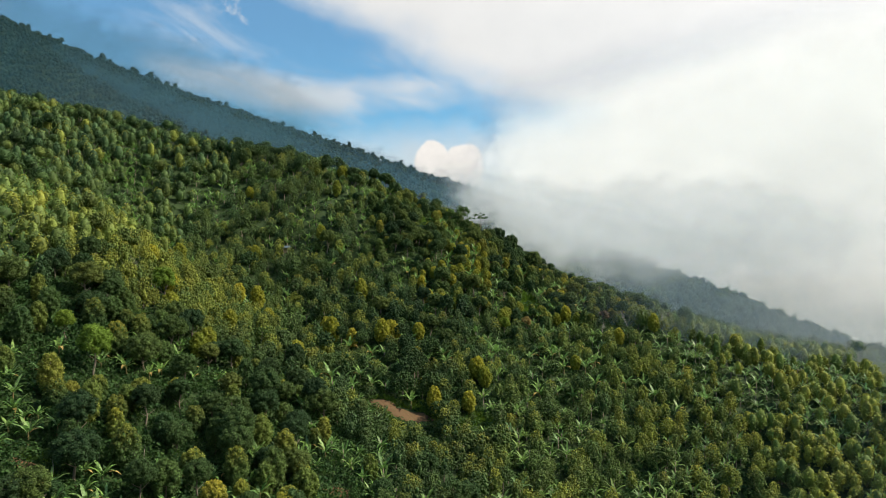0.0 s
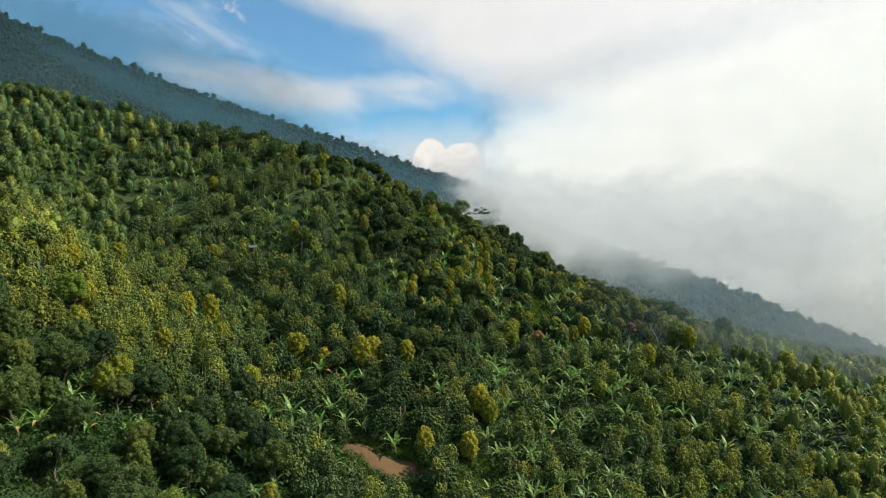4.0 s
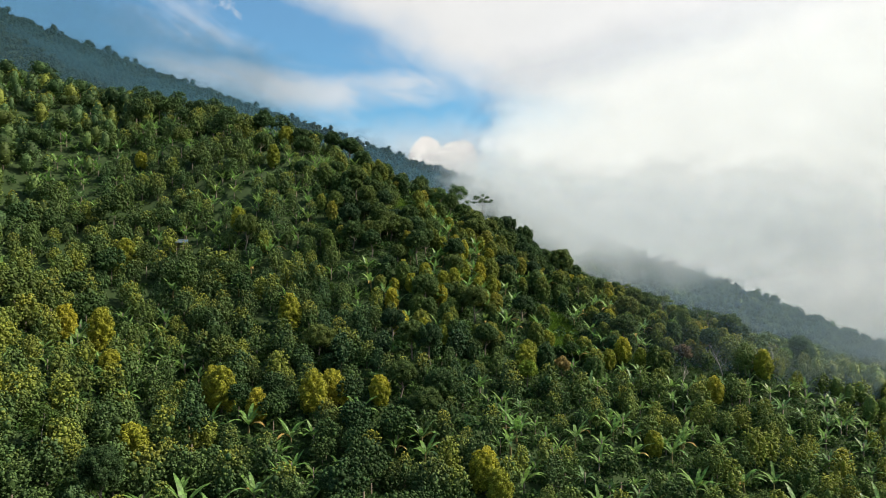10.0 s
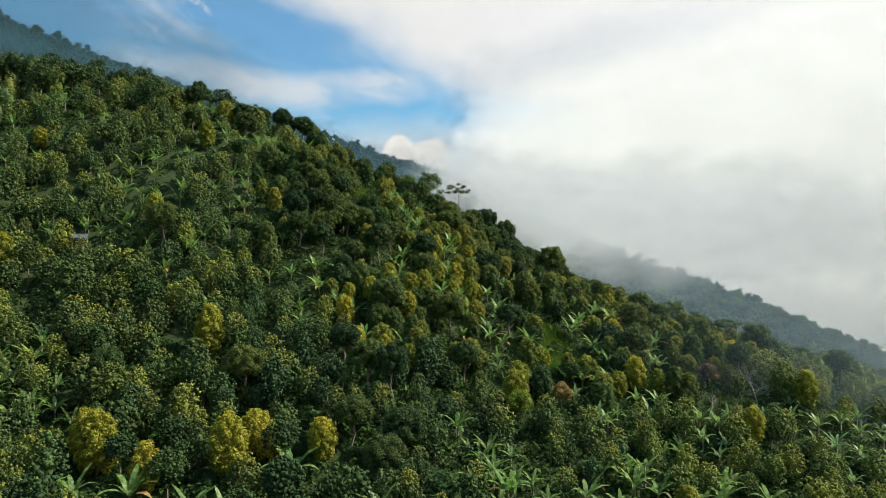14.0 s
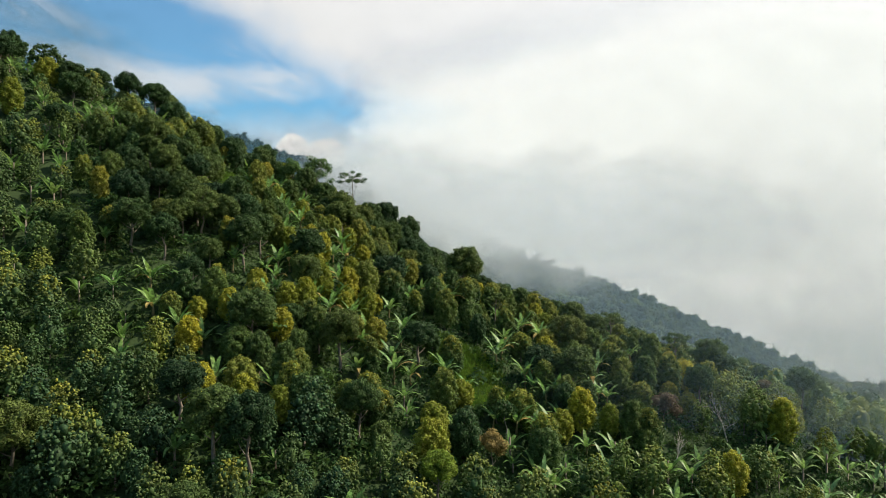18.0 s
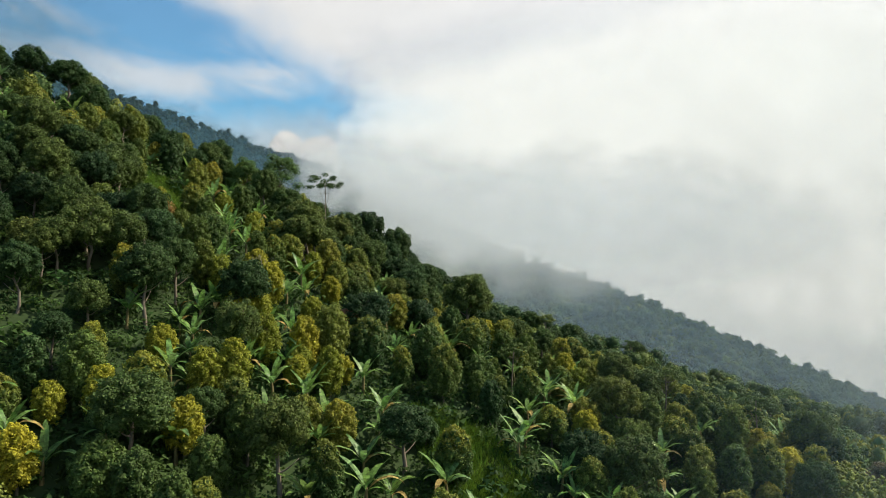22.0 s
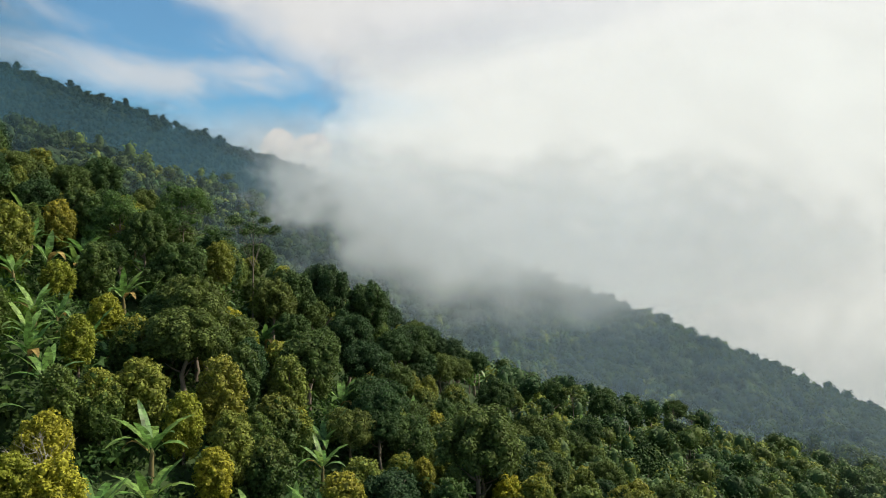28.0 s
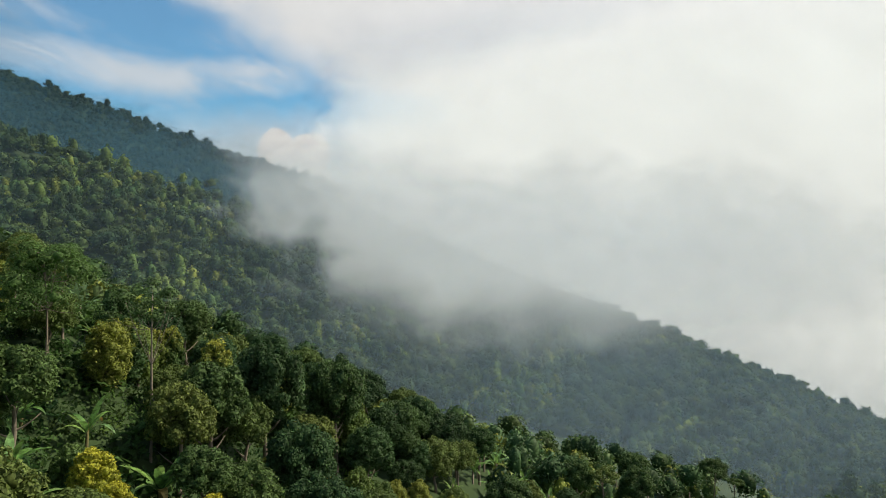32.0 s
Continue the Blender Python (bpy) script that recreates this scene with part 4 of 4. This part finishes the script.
one, two, three = spurs(tx, ty)
ok = (three > two - 2) & (np.abs(tx) < 0.8 * ty) & (ty < smooth_line(tx, X3, CREST3) + 14)
tx, ty = tx[ok], ty[ok]
tz = land(tx, ty)
for i in range(len(tx)):
    tall = rng.uniform(1.4, 1.9) if rng.random() < 0.06 else None
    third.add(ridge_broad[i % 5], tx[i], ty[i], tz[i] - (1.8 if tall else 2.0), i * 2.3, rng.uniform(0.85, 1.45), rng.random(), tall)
for x, s, sz in ((-374, 1.9, 2.6), (-340, 2.1, 2.0), (-336, 1.4, 1.6), (-321, 2.0, 2.2), (-314, 1.8, 1.9), (-293, 1.2, 1.9), (-219, 1.0, 1.5), (-176, 0.9, 1.5), (-141, 1.2, 1.7), (-103, 1.2, 1.9), (-77, 1.6, 1.9), (-52, 1.0, 1.7), (-46, 1.1, 1.8), (-35, 1.2, 1.7), (-12, 0.9, 1.6), (4, 1.1, 1.8), (17, 1.0, 1.7), (28, 1.2, 1.6), (50, 1.3, 1.7)):
    y = float(smooth_line(np.array([x]), X3, CREST3)[0]) - 1.0
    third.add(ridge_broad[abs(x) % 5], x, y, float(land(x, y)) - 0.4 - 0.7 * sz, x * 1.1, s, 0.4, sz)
third.build("mountain_woodland", SHADED_MOUNTAIN, "blue-green forest on the far mountain ridge, darkened for cloud shade", "trees")

# the plants that stand nearest, one by one
clove_trees, broad_trees, banana_plants = [], [], []
for i, (lobes, H) in enumerate(clove_kinds):
    v, q, t = trunk_arrays(H * 0.8, 0.11, 500 + i, 6, 1.0)
    clove_trees.append(((raw_mesh("trunk", v, q, t, [BARK], True)), crown_mesh("crown", lobes, 6400, 0.145, 520 + i, CLOVE, tufts_=5)))
for i, (lobes, H) in enumerate(broad_kinds):
    v, q, t = trunk_arrays(H * 0.85, 0.17, 540 + i, 8, 1.7)
    broad_trees.append(((raw_mesh("trunk", v, q, t, [BARK], True)), crown_mesh("crown", lobes, 7600, 0.17, 560 + i, DARK, tufts_=6)))
made = {}
for i in order:
    k = int(kind[i])
    if rank[i] >= NEAR[k]:
        continue
    j = int(i) % (7, 6, 5)[k]
    m = at(px[i], py[i], turn[i], size[i] * (1.0, 0.85, 1.28 - 0.3 * float(away(px[i], py[i])))[k], 0)
    if (k, j) in made:
        copy_thing(made[k, j], m @ Matrix.Diagonal([1 / v for v in made[k, j].scale] + [1]))
        continue
    if k == 0:
        ob = plant("clove_tree", [("trunk", clove_trees[j][0], ""), ("crown", clove_trees[j][1], "dense egg-shaped crown with yellow tips")], "dense clove tree with yellow-green tips on the slope", "tree", "clove trees")
    elif k == 1:
        ob = plant("broadleaf_tree", [("trunk", broad_trees[j][0], ""), ("crown", broad_trees[j][1], "")], "dark green broad-leaved tree with rounded crown", "tree", "broad-leaved trees")
    else:
        stem, _, leaves = bananas[j]
        parts = [("banana_stem", stem, "")]
        for V, Q, mt, tt in leaves:
            me = raw_mesh("banana_leaf", V, Q, None, [mt], True, {"tint": np.full(len(V), tt), "young": np.zeros(len(V)), "own": np.ones(len(V))})
            parts.append(("leaf", me, "dry yellow leaf" if mt is STRAW else ""))
        ob = plant("banana_plant", parts, "banana plant with long torn green leaves", "plant", "banana plants")
    ob.matrix_basis = m
    made[k, j] = ob


# listed banana plants and golden clove trees
for n, (x, y) in enumerate(BANANAS):
    j = n % 5
    m = at(x, y, n * 1.9, (1.08 + 0.42 * ((n * 37) % 11) / 10) * (1 + 0.25 * float(away(x, y))))
    copy_thing(made[2, j], m @ Matrix.Diagonal([1 / v for v in made[2, j].scale] + [1]))
first = []
for i in range(4):
    lobes, H = clove_kinds[i]
    first.append(crown_mesh("crown", lobes, 6400, 0.145, 580 + i, GOLD, 0.13 * i, tufts_=5))
golden = {}
for n, (x, y) in enumerate(GOLDEN):
    j = n % 4
    m = at(x, y, n * 2.3, (0.78 + 0.3 * ((n * 29) % 9) / 8) * (1 + 0.4 * float(away(x, y))))
    if j in golden:
        copy_thing(golden[j], m @ Matrix.Diagonal([1 / v for v in golden[j].scale] + [1]))
    else:
        golden[j] = plant("golden_clove_tree", [("trunk", clove_trees[j][0], ""), ("crown", first[j], "golden-yellow new leaves")], "clove tree with golden-yellow young leaves in the sun", "tree", "golden clove trees")
        golden[j].matrix_basis = m


# ---------------- single trees and shrubs that stand out ----------------
def limbs_to(lobes, h, r, seed, seg=6):
    """A bare trunk with limbs that reach to the middle of each tuft."""
    g = np.random.default_rng(seed)
    a = np.linspace(0, 1, 6)
    top = np.array([g.normal() * 0.25, g.normal() * 0.25, h])
    mid = np.stack([top[0] * a**2 + 0.12 * np.sin(a * 5 + seed), top[1] * a**2 + 0.1 * np.sin(a * 4 + 2 * seed), -0.5 + a * (h + 0.5)], -1)
    out = [tube(mid, r * (1.1 - 0.7 * a), seg)]
    for i, l in enumerate(lobes):
        k = 4 + i % 2
        p, e = mid[k], np.array(l[:3])
        if e[2] < p[2] + 0.2:
            p = mid[3]
        s = np.linspace(0, 1, 4)[:, None]
        out.append(tube(p + (e - p) * s + np.array([0, 0, -0.25]) * np.sin(s * 3.14), r * 0.24 * (1 - 0.6 * s[:, 0]), 4))
    return join(out)


def bare_arrays(h, R, seed):
    """A leafless trunk that forks into limbs and twigs."""
    g = np.random.default_rng(seed)
    out = []

    def grow(p, d, length, r, depth):
        pts, q = [p], p
        for k in range(3):
            d = unit(d + g.normal(size=3) * 0.16 + np.array([0, 0, 0.06]))
            q = q + d * length / 3
            pts.append(q)
        out.append(tube(pts, r * np.array([1, 0.85, 0.7, 0.5]), 5 if depth < 2 else 3))
        if depth < 4:
            for k in range(3 if depth else 4):
                side = unit(g.normal(size=3) * np.array([1, 1, 0.35]))
                f = pts[2] if k == 0 else pts[3]
                grow(f, unit(d + side * (0.55 + 0.1 * R)), length * g.uniform(0.5, 0.68), r * 0.5, depth + 1)

    grow(np.array([0, 0, -0.3]), np.array([0.04, 0.02, 1.0]), h * 0.48, 0.10, 0)
    return join(out)


shared = {}


def single(kind_, x, y, h, R, seed):
    if kind_ in ("umbrella", "spreading"):
        lobes = airy_lobes(seed, h, R, 16 if kind_ == "umbrella" else 30)
        if kind_ == "spreading":
            lobes = [(a, b, c - 0.07 * i, d * 1.2, e * 2.0) for i, (a, b, c, d, e) in enumerate(lobes)] + [(0, 0, h - 0.4 * R, R * 0.5, R * 0.3)]
        wood = limbs_to(lobes, h - R * 0.3, 0.10, seed)
        crown = crown_mesh("crown", lobes, 2600 if kind_ == "umbrella" else 8000, 0.16, seed, DARK if kind_ == "umbrella" else SHADE, core=0.4)
        parts = [("trunk", raw_mesh("trunk", *wood, [BARK], True), "thin grey trunk"), ("crown", crown, "flat tufts of small leaves")]
        ob = plant("umbrella_tree" if kind_ == "umbrella" else "shade_tree", parts, "tall thin tree with grey trunk and flat open crown", "tree", "crest trees")
    elif kind_ == "bare":
        ob = plant("dead_tree", [("trunk", raw_mesh("trunk", *bare_arrays(h, R, seed), [PALE], True), "")], "leafless grey tree with thin bare twigs", "tree", "bare trees")
    elif kind_ in ("red", "orange", "brown"):
        g = np.random.default_rng(seed)
        lobes = [(g.normal() * R * 0.42, g.normal() * R * 0.42, h * (0.45 + 0.3 * g.random()), R * 0.42, R * 0.4) for _ in range(11)]
        wood = trunk_arrays(h * 0.6, 0.07, seed, 4, 0.6)
        crown = crown_mesh("crown", lobes, 2600, 0.15, seed, {"red": RED, "orange": ORANGE, "brown": BROWN}[kind_], core=0.6)
        ob = plant("flowering_shrub", [("trunk", raw_mesh("trunk", *wood, [BARK], True), ""), ("crown", crown, "")], {"red": "small shrub with dull red leaves among banana plants", "orange": "small tree with bright orange dying leaves", "brown": "small tree with withered grey-brown leaves"}[kind_], "shrub", "red shrubs")
    elif kind_ == "sapling":
        lobes, H = broad_lobes(seed, h, R)
        wood = trunk_arrays(h * 0.9, 0.06, seed, 6, 0.8, 0.6)
        crown = crown_mesh("crown", [(a, b, c, d * 0.9, e * 0.7) for a, b, c, d, e in lobes], 900, 0.24, seed, FERN, core=0.45)
        ob = plant("sapling", [("trunk", raw_mesh("trunk", *wood, [PALE], True), "slim pale trunk"), ("crown", crown, "")], "young slim tree with a small open green crown", "tree", "saplings")
    else:
        key = (kind_, seed % 6)
        if key not in shared:
            lobes, H = broad_lobes(seed, 7.0, 2.3)
            shared[key] = (raw_mesh("trunk", *trunk_arrays(6.0, 0.18, seed, 9, 1.6), [BARK], True), crown_mesh("crown", lobes, 8600, 0.17, seed, DARK if kind_ == "dark" else FRESH, tufts_=6))
        trunk, crown = shared[key]
        name, label = ("mango_tree", "large dark green tree with a dense rounded crown") if kind_ == "dark" else ("light_tree", "light green leafy tree in the sun")
        ob = plant(name, [("trunk", trunk, ""), ("crown", crown, "")], label, "tree", "large trees")
        ob.matrix_basis = at(x, y, seed * 1.3) @ Matrix.Diagonal((R / 2.3, R / 2.3, h / 7.0, 1))
        return
    ob.matrix_basis = at(x, y, seed * 1.3)


for i, (k, x, y, h, R) in enumerate(SINGLES):
    single(k, x, y, h, R, 900 + i)


# ---------------- a field hut with a tin roof, and a pale rock ----------------
def metal_material():
    m, g = material("tin_roof")
    co = g.node("ShaderNodeTexCoord")
    n = g.noise(co.outputs["Object"], 2.5, 5, 0.65)
    surface(g, g.mix(g.step(n, 0.4, 0.75), (0.06, 0.12, 0.17), (0.16, 0.12, 0.09)), 0.85, n, 0.2, 0, 0.1)
    return m


def box_arrays(x0, x1, y0, y1, z0, z1):
    v = np.array([(x, y, z) for z in (z0, z1) for x, y in ((x0, y0), (x1, y0), (x1, y1), (x0, y1))], float)
    return v, np.array([(0, 3, 2, 1), (4, 5, 6, 7), (0, 1, 5, 4), (1, 2, 6, 5), (2, 3, 7, 6), (3, 0, 4, 7)]), np.zeros((0, 3), int)


def build_hut(x, y):
    xs = np.linspace(-1.2, 1.2, 40)
    top = np.stack([xs, np.full(40, -0.9), 2.0 + 0.03 * np.sin(xs * 22)], -1)
    back = np.stack([xs, np.full(40, 0.9), 2.7 + 0.03 * np.sin(xs * 22)], -1)
    v = np.concatenate([top, back, top - (0, 0, 0.03), back - (0, 0, 0.03)])
    j = np.arange(39)
    q = np.concatenate([np.stack([j, j + 1, j + 41, j + 40], -1), np.stack([j + 80, j + 120, j + 121, j + 81], -1), np.stack([j, j + 80, j + 81, j + 1], -1), np.stack([j + 40, j + 41, j + 121, j + 120], -1)])
    parts = [("roof", raw_mesh("roof", v, q, None, [metal_material()], True), "faded blue corrugated tin roof")]
    for cx, cy, h in ((-1.0, -0.7, 2.02), (1.0, -0.7, 2.02), (-1.0, 0.7, 2.55), (1.0, 0.7, 2.55)):
        parts.append(("post", raw_mesh("post", *tube([(cx, cy, -0.8), (cx, cy, h)], [0.07, 0.06], 6), [BARK], True), ""))
    for k in range(6):
        parts.append(("board", raw_mesh("board", *box_arrays(-0.98, 0.98, 0.74, 0.77, 0.3 + k * 0.3, 0.57 + k * 0.3), [BARK]), ""))
    ob = plant("field_hut", parts, "small wooden field hut with a blue tin roof", "hut", "")
    ob.matrix_basis = at(x, y, 0.3)


def build_rock(x, y):
    bm = bmesh.new()
    bmesh.ops.create_icosphere(bm, subdivisions=3, radius=1.0)
    for v in bm.verts:
        n = noise.noise(v.co * 1.3) * 0.35 + noise.noise(v.co * 3.1) * 0.12
        v.co = Vector((v.co.x * 1.7, v.co.y * 1.0, v.co.z * 0.7)) * (1 + n)
    me = bpy.data.meshes.new("boulder")
    bm.to_mesh(me)
    bm.free()
    me.materials.append(bark_material("pale_rock", (0.30, 0.26, 0.20), (0.52, 0.47, 0.40)))
    ob = new("boulder", me)
    ob.matrix_basis = at(x, y, 0.4)
    tagged(ob, "pale weathered boulder in the green undergrowth", "rock")


def build_earth(x, y, a, b):
    """Bare trodden earth with a ragged rim, a hand above the soil."""
    r, th = np.meshgrid(np.linspace(0, 1, 9), np.linspace(0, 2 * np.pi, 33)[:-1], indexing="ij")
    rag = 1 + 0.16 * np.sin(th * 3 + x) + 0.1 * np.sin(th * 7 + y) + 0.05 * np.sin(th * 13)
    X, Y = x + a * r * rag * np.cos(th), y + b * r * rag * np.sin(th)
    Z = land(X, Y) + 0.24 - 0.40 * r ** 4 + 0.05 * np.sin(X * 5.1) * np.sin(Y * 4.3)
    i, j = np.meshgrid(np.arange(8), np.arange(32), indexing="ij")
    k = (j + 1) % 32
    q = np.stack([i * 32 + j, (i + 1) * 32 + j, (i + 1) * 32 + k, i * 32 + k], -1).reshape(-1, 4)
    me = raw_mesh("bare_earth", np.stack([X, Y, Z], -1).reshape(-1, 3), q, None, [EARTH], True)
    tagged(new("bare_earth", me), "patch of bare reddish earth on the slope", "ground", kind="structure")


for row in BARE_EARTH:
    build_earth(*row)
build_hut(-49.0, 214.0)
build_rock(-15.6, 102.4)


# ---------------- haze and fog ----------------
def fog_sheet(name, y0, x0, x1, z0, z1, tilt, thin, dense, left, right, base, top, color, seed, swing=0.0, soft=40.0, rise=0.35, fade=0.35, cap=None, brow=None, light=0.88, white=True, far_soft=40.0, fall=60.0, label="thin pale haze drifting over the slope"):
    """A drifting layer of fog that leans back. thin: the haze all over it; dense: the thick part,
    which lies between left and right and between base and top, with ragged edges."""
    xs, zs_ = np.linspace(x0, x1, 25), np.linspace(z0, z1, 9)
    gx, gz = np.meshgrid(xs, zs_)
    gy = y0 + tilt * gz + swing * gx
    w, h = len(xs), len(zs_)
    i = (np.arange(h - 1)[:, None] * w + np.arange(w - 1)[None, :]).ravel()
    m, g = material(name)
    co = g.node("ShaderNodeTexCoord")
    sep = g.node("ShaderNodeSeparateXYZ")
    g.put(sep.inputs[0], co.outputs["Object"])
    x, y, z = sep.outputs
    at_ = g.xyz(x, g.math("MULTIPLY", z, 1.3), seed * 7.0)
    n = g.math("SUBTRACT", g.noise(at_, 0.011, 4, 0.5), 0.5)
    f = g.math("SUBTRACT", g.noise(at_, 0.045, 4, 0.55), 0.5)
    wob = g.math("ADD", g.math("MULTIPLY", n, 90.0), g.math("MULTIPLY", f, 44.0))
    a = g.step(g.math("ADD", x, wob), left - soft, left + soft)
    if right is not None:
        a = g.math("MULTIPLY", a, g.step(g.math("ADD", x, wob), right + far_soft, right - far_soft))
    # its lower rim climbs towards the left
    zz = g.math("ADD", g.math("ADD", z, g.math("MULTIPLY", wob, 0.35)), g.math("MULTIPLY", g.math("MINIMUM", g.math("SUBTRACT", x, left + 55.0), 0.0), 0.32))
    a = g.math("MULTIPLY", a, g.math("MULTIPLY", g.step(zz, base - 22, base + 22), g.step(g.math("SUBTRACT", zz, g.math("MULTIPLY", g.math("SUBTRACT", x, left), rise)), top + fall, top - 0.4 * fall)))
    a = g.math("MULTIPLY", a, dense)
    # the layer thins out towards its own borders
    rim = g.math("MULTIPLY", g.math("MULTIPLY", g.step(x, x0, x0 + 70), g.step(x, x1, x1 - 70)), g.math("MULTIPLY", g.step(z, z0, z0 + 15), g.step(z, z1, z1 - 110)))
    haze = g.math("MULTIPLY", thin, g.math("ADD", 1.0, g.math("MULTIPLY", n, 1.6)))
    haze = g.math("MULTIPLY", haze, g.math("ADD", fade, g.math("MULTIPLY", g.step(x, -70.0, 120.0), 1.0 - fade)))
    if brow:
        # the haze lies before the slope and thins out towards its ridge
        haze = g.math("MULTIPLY", haze, g.step(g.math("ADD", g.math("ADD", z, g.math("MULTIPLY", x, 0.33)), g.math("MULTIPLY", f, 40.0)), brow + 10.0, brow - 34.0))
    alpha = g.math("MULTIPLY", g.math("MAXIMUM", a, haze, clamp=True), rim)
    if cap:
        alpha = g.math("MULTIPLY", alpha, g.step(g.math("ADD", g.math("ADD", z, g.math("MULTIPLY", x, 0.35)), g.math("MULTIPLY", f, 30.0)), cap + 12.0, cap - 16.0))
    # fine droplets: the cover varies from point to point
    dust = g.node("ShaderNodeTexWhiteNoise")
    scaled = g.node("ShaderNodeVectorMath")
    scaled.operation = "SCALE"
    g.put(scaled.inputs[0], co.outputs["Object"])
    scaled.inputs["Scale"].default_value = 97.0
    g.put(dust.inputs["Vector"], scaled.outputs[0])
    spare = g.math("MULTIPLY", g.math("MINIMUM", alpha, g.math("SUBTRACT", 1.0, alpha)), 2.0)
    alpha = g.math("ADD", alpha, g.math("MULTIPLY", g.math("SUBTRACT", dust.outputs["Value"], 0.5), spare))
    d, t, k, mix, mix2, out = (g.node("ShaderNodeBsdfDiffuse"), g.node("ShaderNodeBsdfTranslucent"), g.node("ShaderNodeBsdfTransparent"),
                               g.node("ShaderNodeMixShader"), g.node("ShaderNodeMixShader"), g.node("ShaderNodeOutputMaterial"))
    # how bright the fog looks, and its grey patches, are set in its colour
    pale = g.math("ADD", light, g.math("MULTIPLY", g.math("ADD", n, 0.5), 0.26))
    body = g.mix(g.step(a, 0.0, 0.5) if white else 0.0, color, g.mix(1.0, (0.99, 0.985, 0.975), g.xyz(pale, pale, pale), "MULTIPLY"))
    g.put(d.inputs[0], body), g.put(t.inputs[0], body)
    mix.inputs[0].default_value = 0.08
    g.put(mix.inputs[1], d.outputs[0]), g.put(mix.inputs[2], t.outputs[0])
    g.put(mix2.inputs[0], alpha), g.put(mix2.inputs[1], k.outputs[0]), g.put(mix2.inputs[2], mix.outputs[0])
    g.put(out.inputs[0], mix2.outputs[0])
    me = raw_mesh(name, np.stack([gx, gy, gz], -1).reshape(-1, 3), np.stack([i, i + 1, i + 1 + w, i + w], -1), mats=[m], smooth=True)
    return tagged(new(name, me), label, "fog", "fog layers", "stuff")


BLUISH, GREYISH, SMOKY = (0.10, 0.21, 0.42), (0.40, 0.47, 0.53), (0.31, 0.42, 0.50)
BANK = "thick white fog bank rising from the valley"
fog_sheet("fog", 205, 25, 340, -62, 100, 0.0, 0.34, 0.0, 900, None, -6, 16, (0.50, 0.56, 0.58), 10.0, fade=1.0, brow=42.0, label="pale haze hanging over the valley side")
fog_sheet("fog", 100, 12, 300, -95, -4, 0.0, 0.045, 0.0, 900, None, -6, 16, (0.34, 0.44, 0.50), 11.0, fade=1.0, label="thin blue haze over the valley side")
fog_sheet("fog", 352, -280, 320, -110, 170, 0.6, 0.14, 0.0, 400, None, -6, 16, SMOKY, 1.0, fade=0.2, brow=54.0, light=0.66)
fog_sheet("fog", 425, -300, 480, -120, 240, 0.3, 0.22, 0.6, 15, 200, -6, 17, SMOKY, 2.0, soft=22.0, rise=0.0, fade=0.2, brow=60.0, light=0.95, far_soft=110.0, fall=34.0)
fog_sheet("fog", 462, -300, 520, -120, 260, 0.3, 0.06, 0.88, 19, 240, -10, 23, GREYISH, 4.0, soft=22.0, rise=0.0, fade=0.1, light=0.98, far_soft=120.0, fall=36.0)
# this haze is coloured dark blue to look as if it lay in shade
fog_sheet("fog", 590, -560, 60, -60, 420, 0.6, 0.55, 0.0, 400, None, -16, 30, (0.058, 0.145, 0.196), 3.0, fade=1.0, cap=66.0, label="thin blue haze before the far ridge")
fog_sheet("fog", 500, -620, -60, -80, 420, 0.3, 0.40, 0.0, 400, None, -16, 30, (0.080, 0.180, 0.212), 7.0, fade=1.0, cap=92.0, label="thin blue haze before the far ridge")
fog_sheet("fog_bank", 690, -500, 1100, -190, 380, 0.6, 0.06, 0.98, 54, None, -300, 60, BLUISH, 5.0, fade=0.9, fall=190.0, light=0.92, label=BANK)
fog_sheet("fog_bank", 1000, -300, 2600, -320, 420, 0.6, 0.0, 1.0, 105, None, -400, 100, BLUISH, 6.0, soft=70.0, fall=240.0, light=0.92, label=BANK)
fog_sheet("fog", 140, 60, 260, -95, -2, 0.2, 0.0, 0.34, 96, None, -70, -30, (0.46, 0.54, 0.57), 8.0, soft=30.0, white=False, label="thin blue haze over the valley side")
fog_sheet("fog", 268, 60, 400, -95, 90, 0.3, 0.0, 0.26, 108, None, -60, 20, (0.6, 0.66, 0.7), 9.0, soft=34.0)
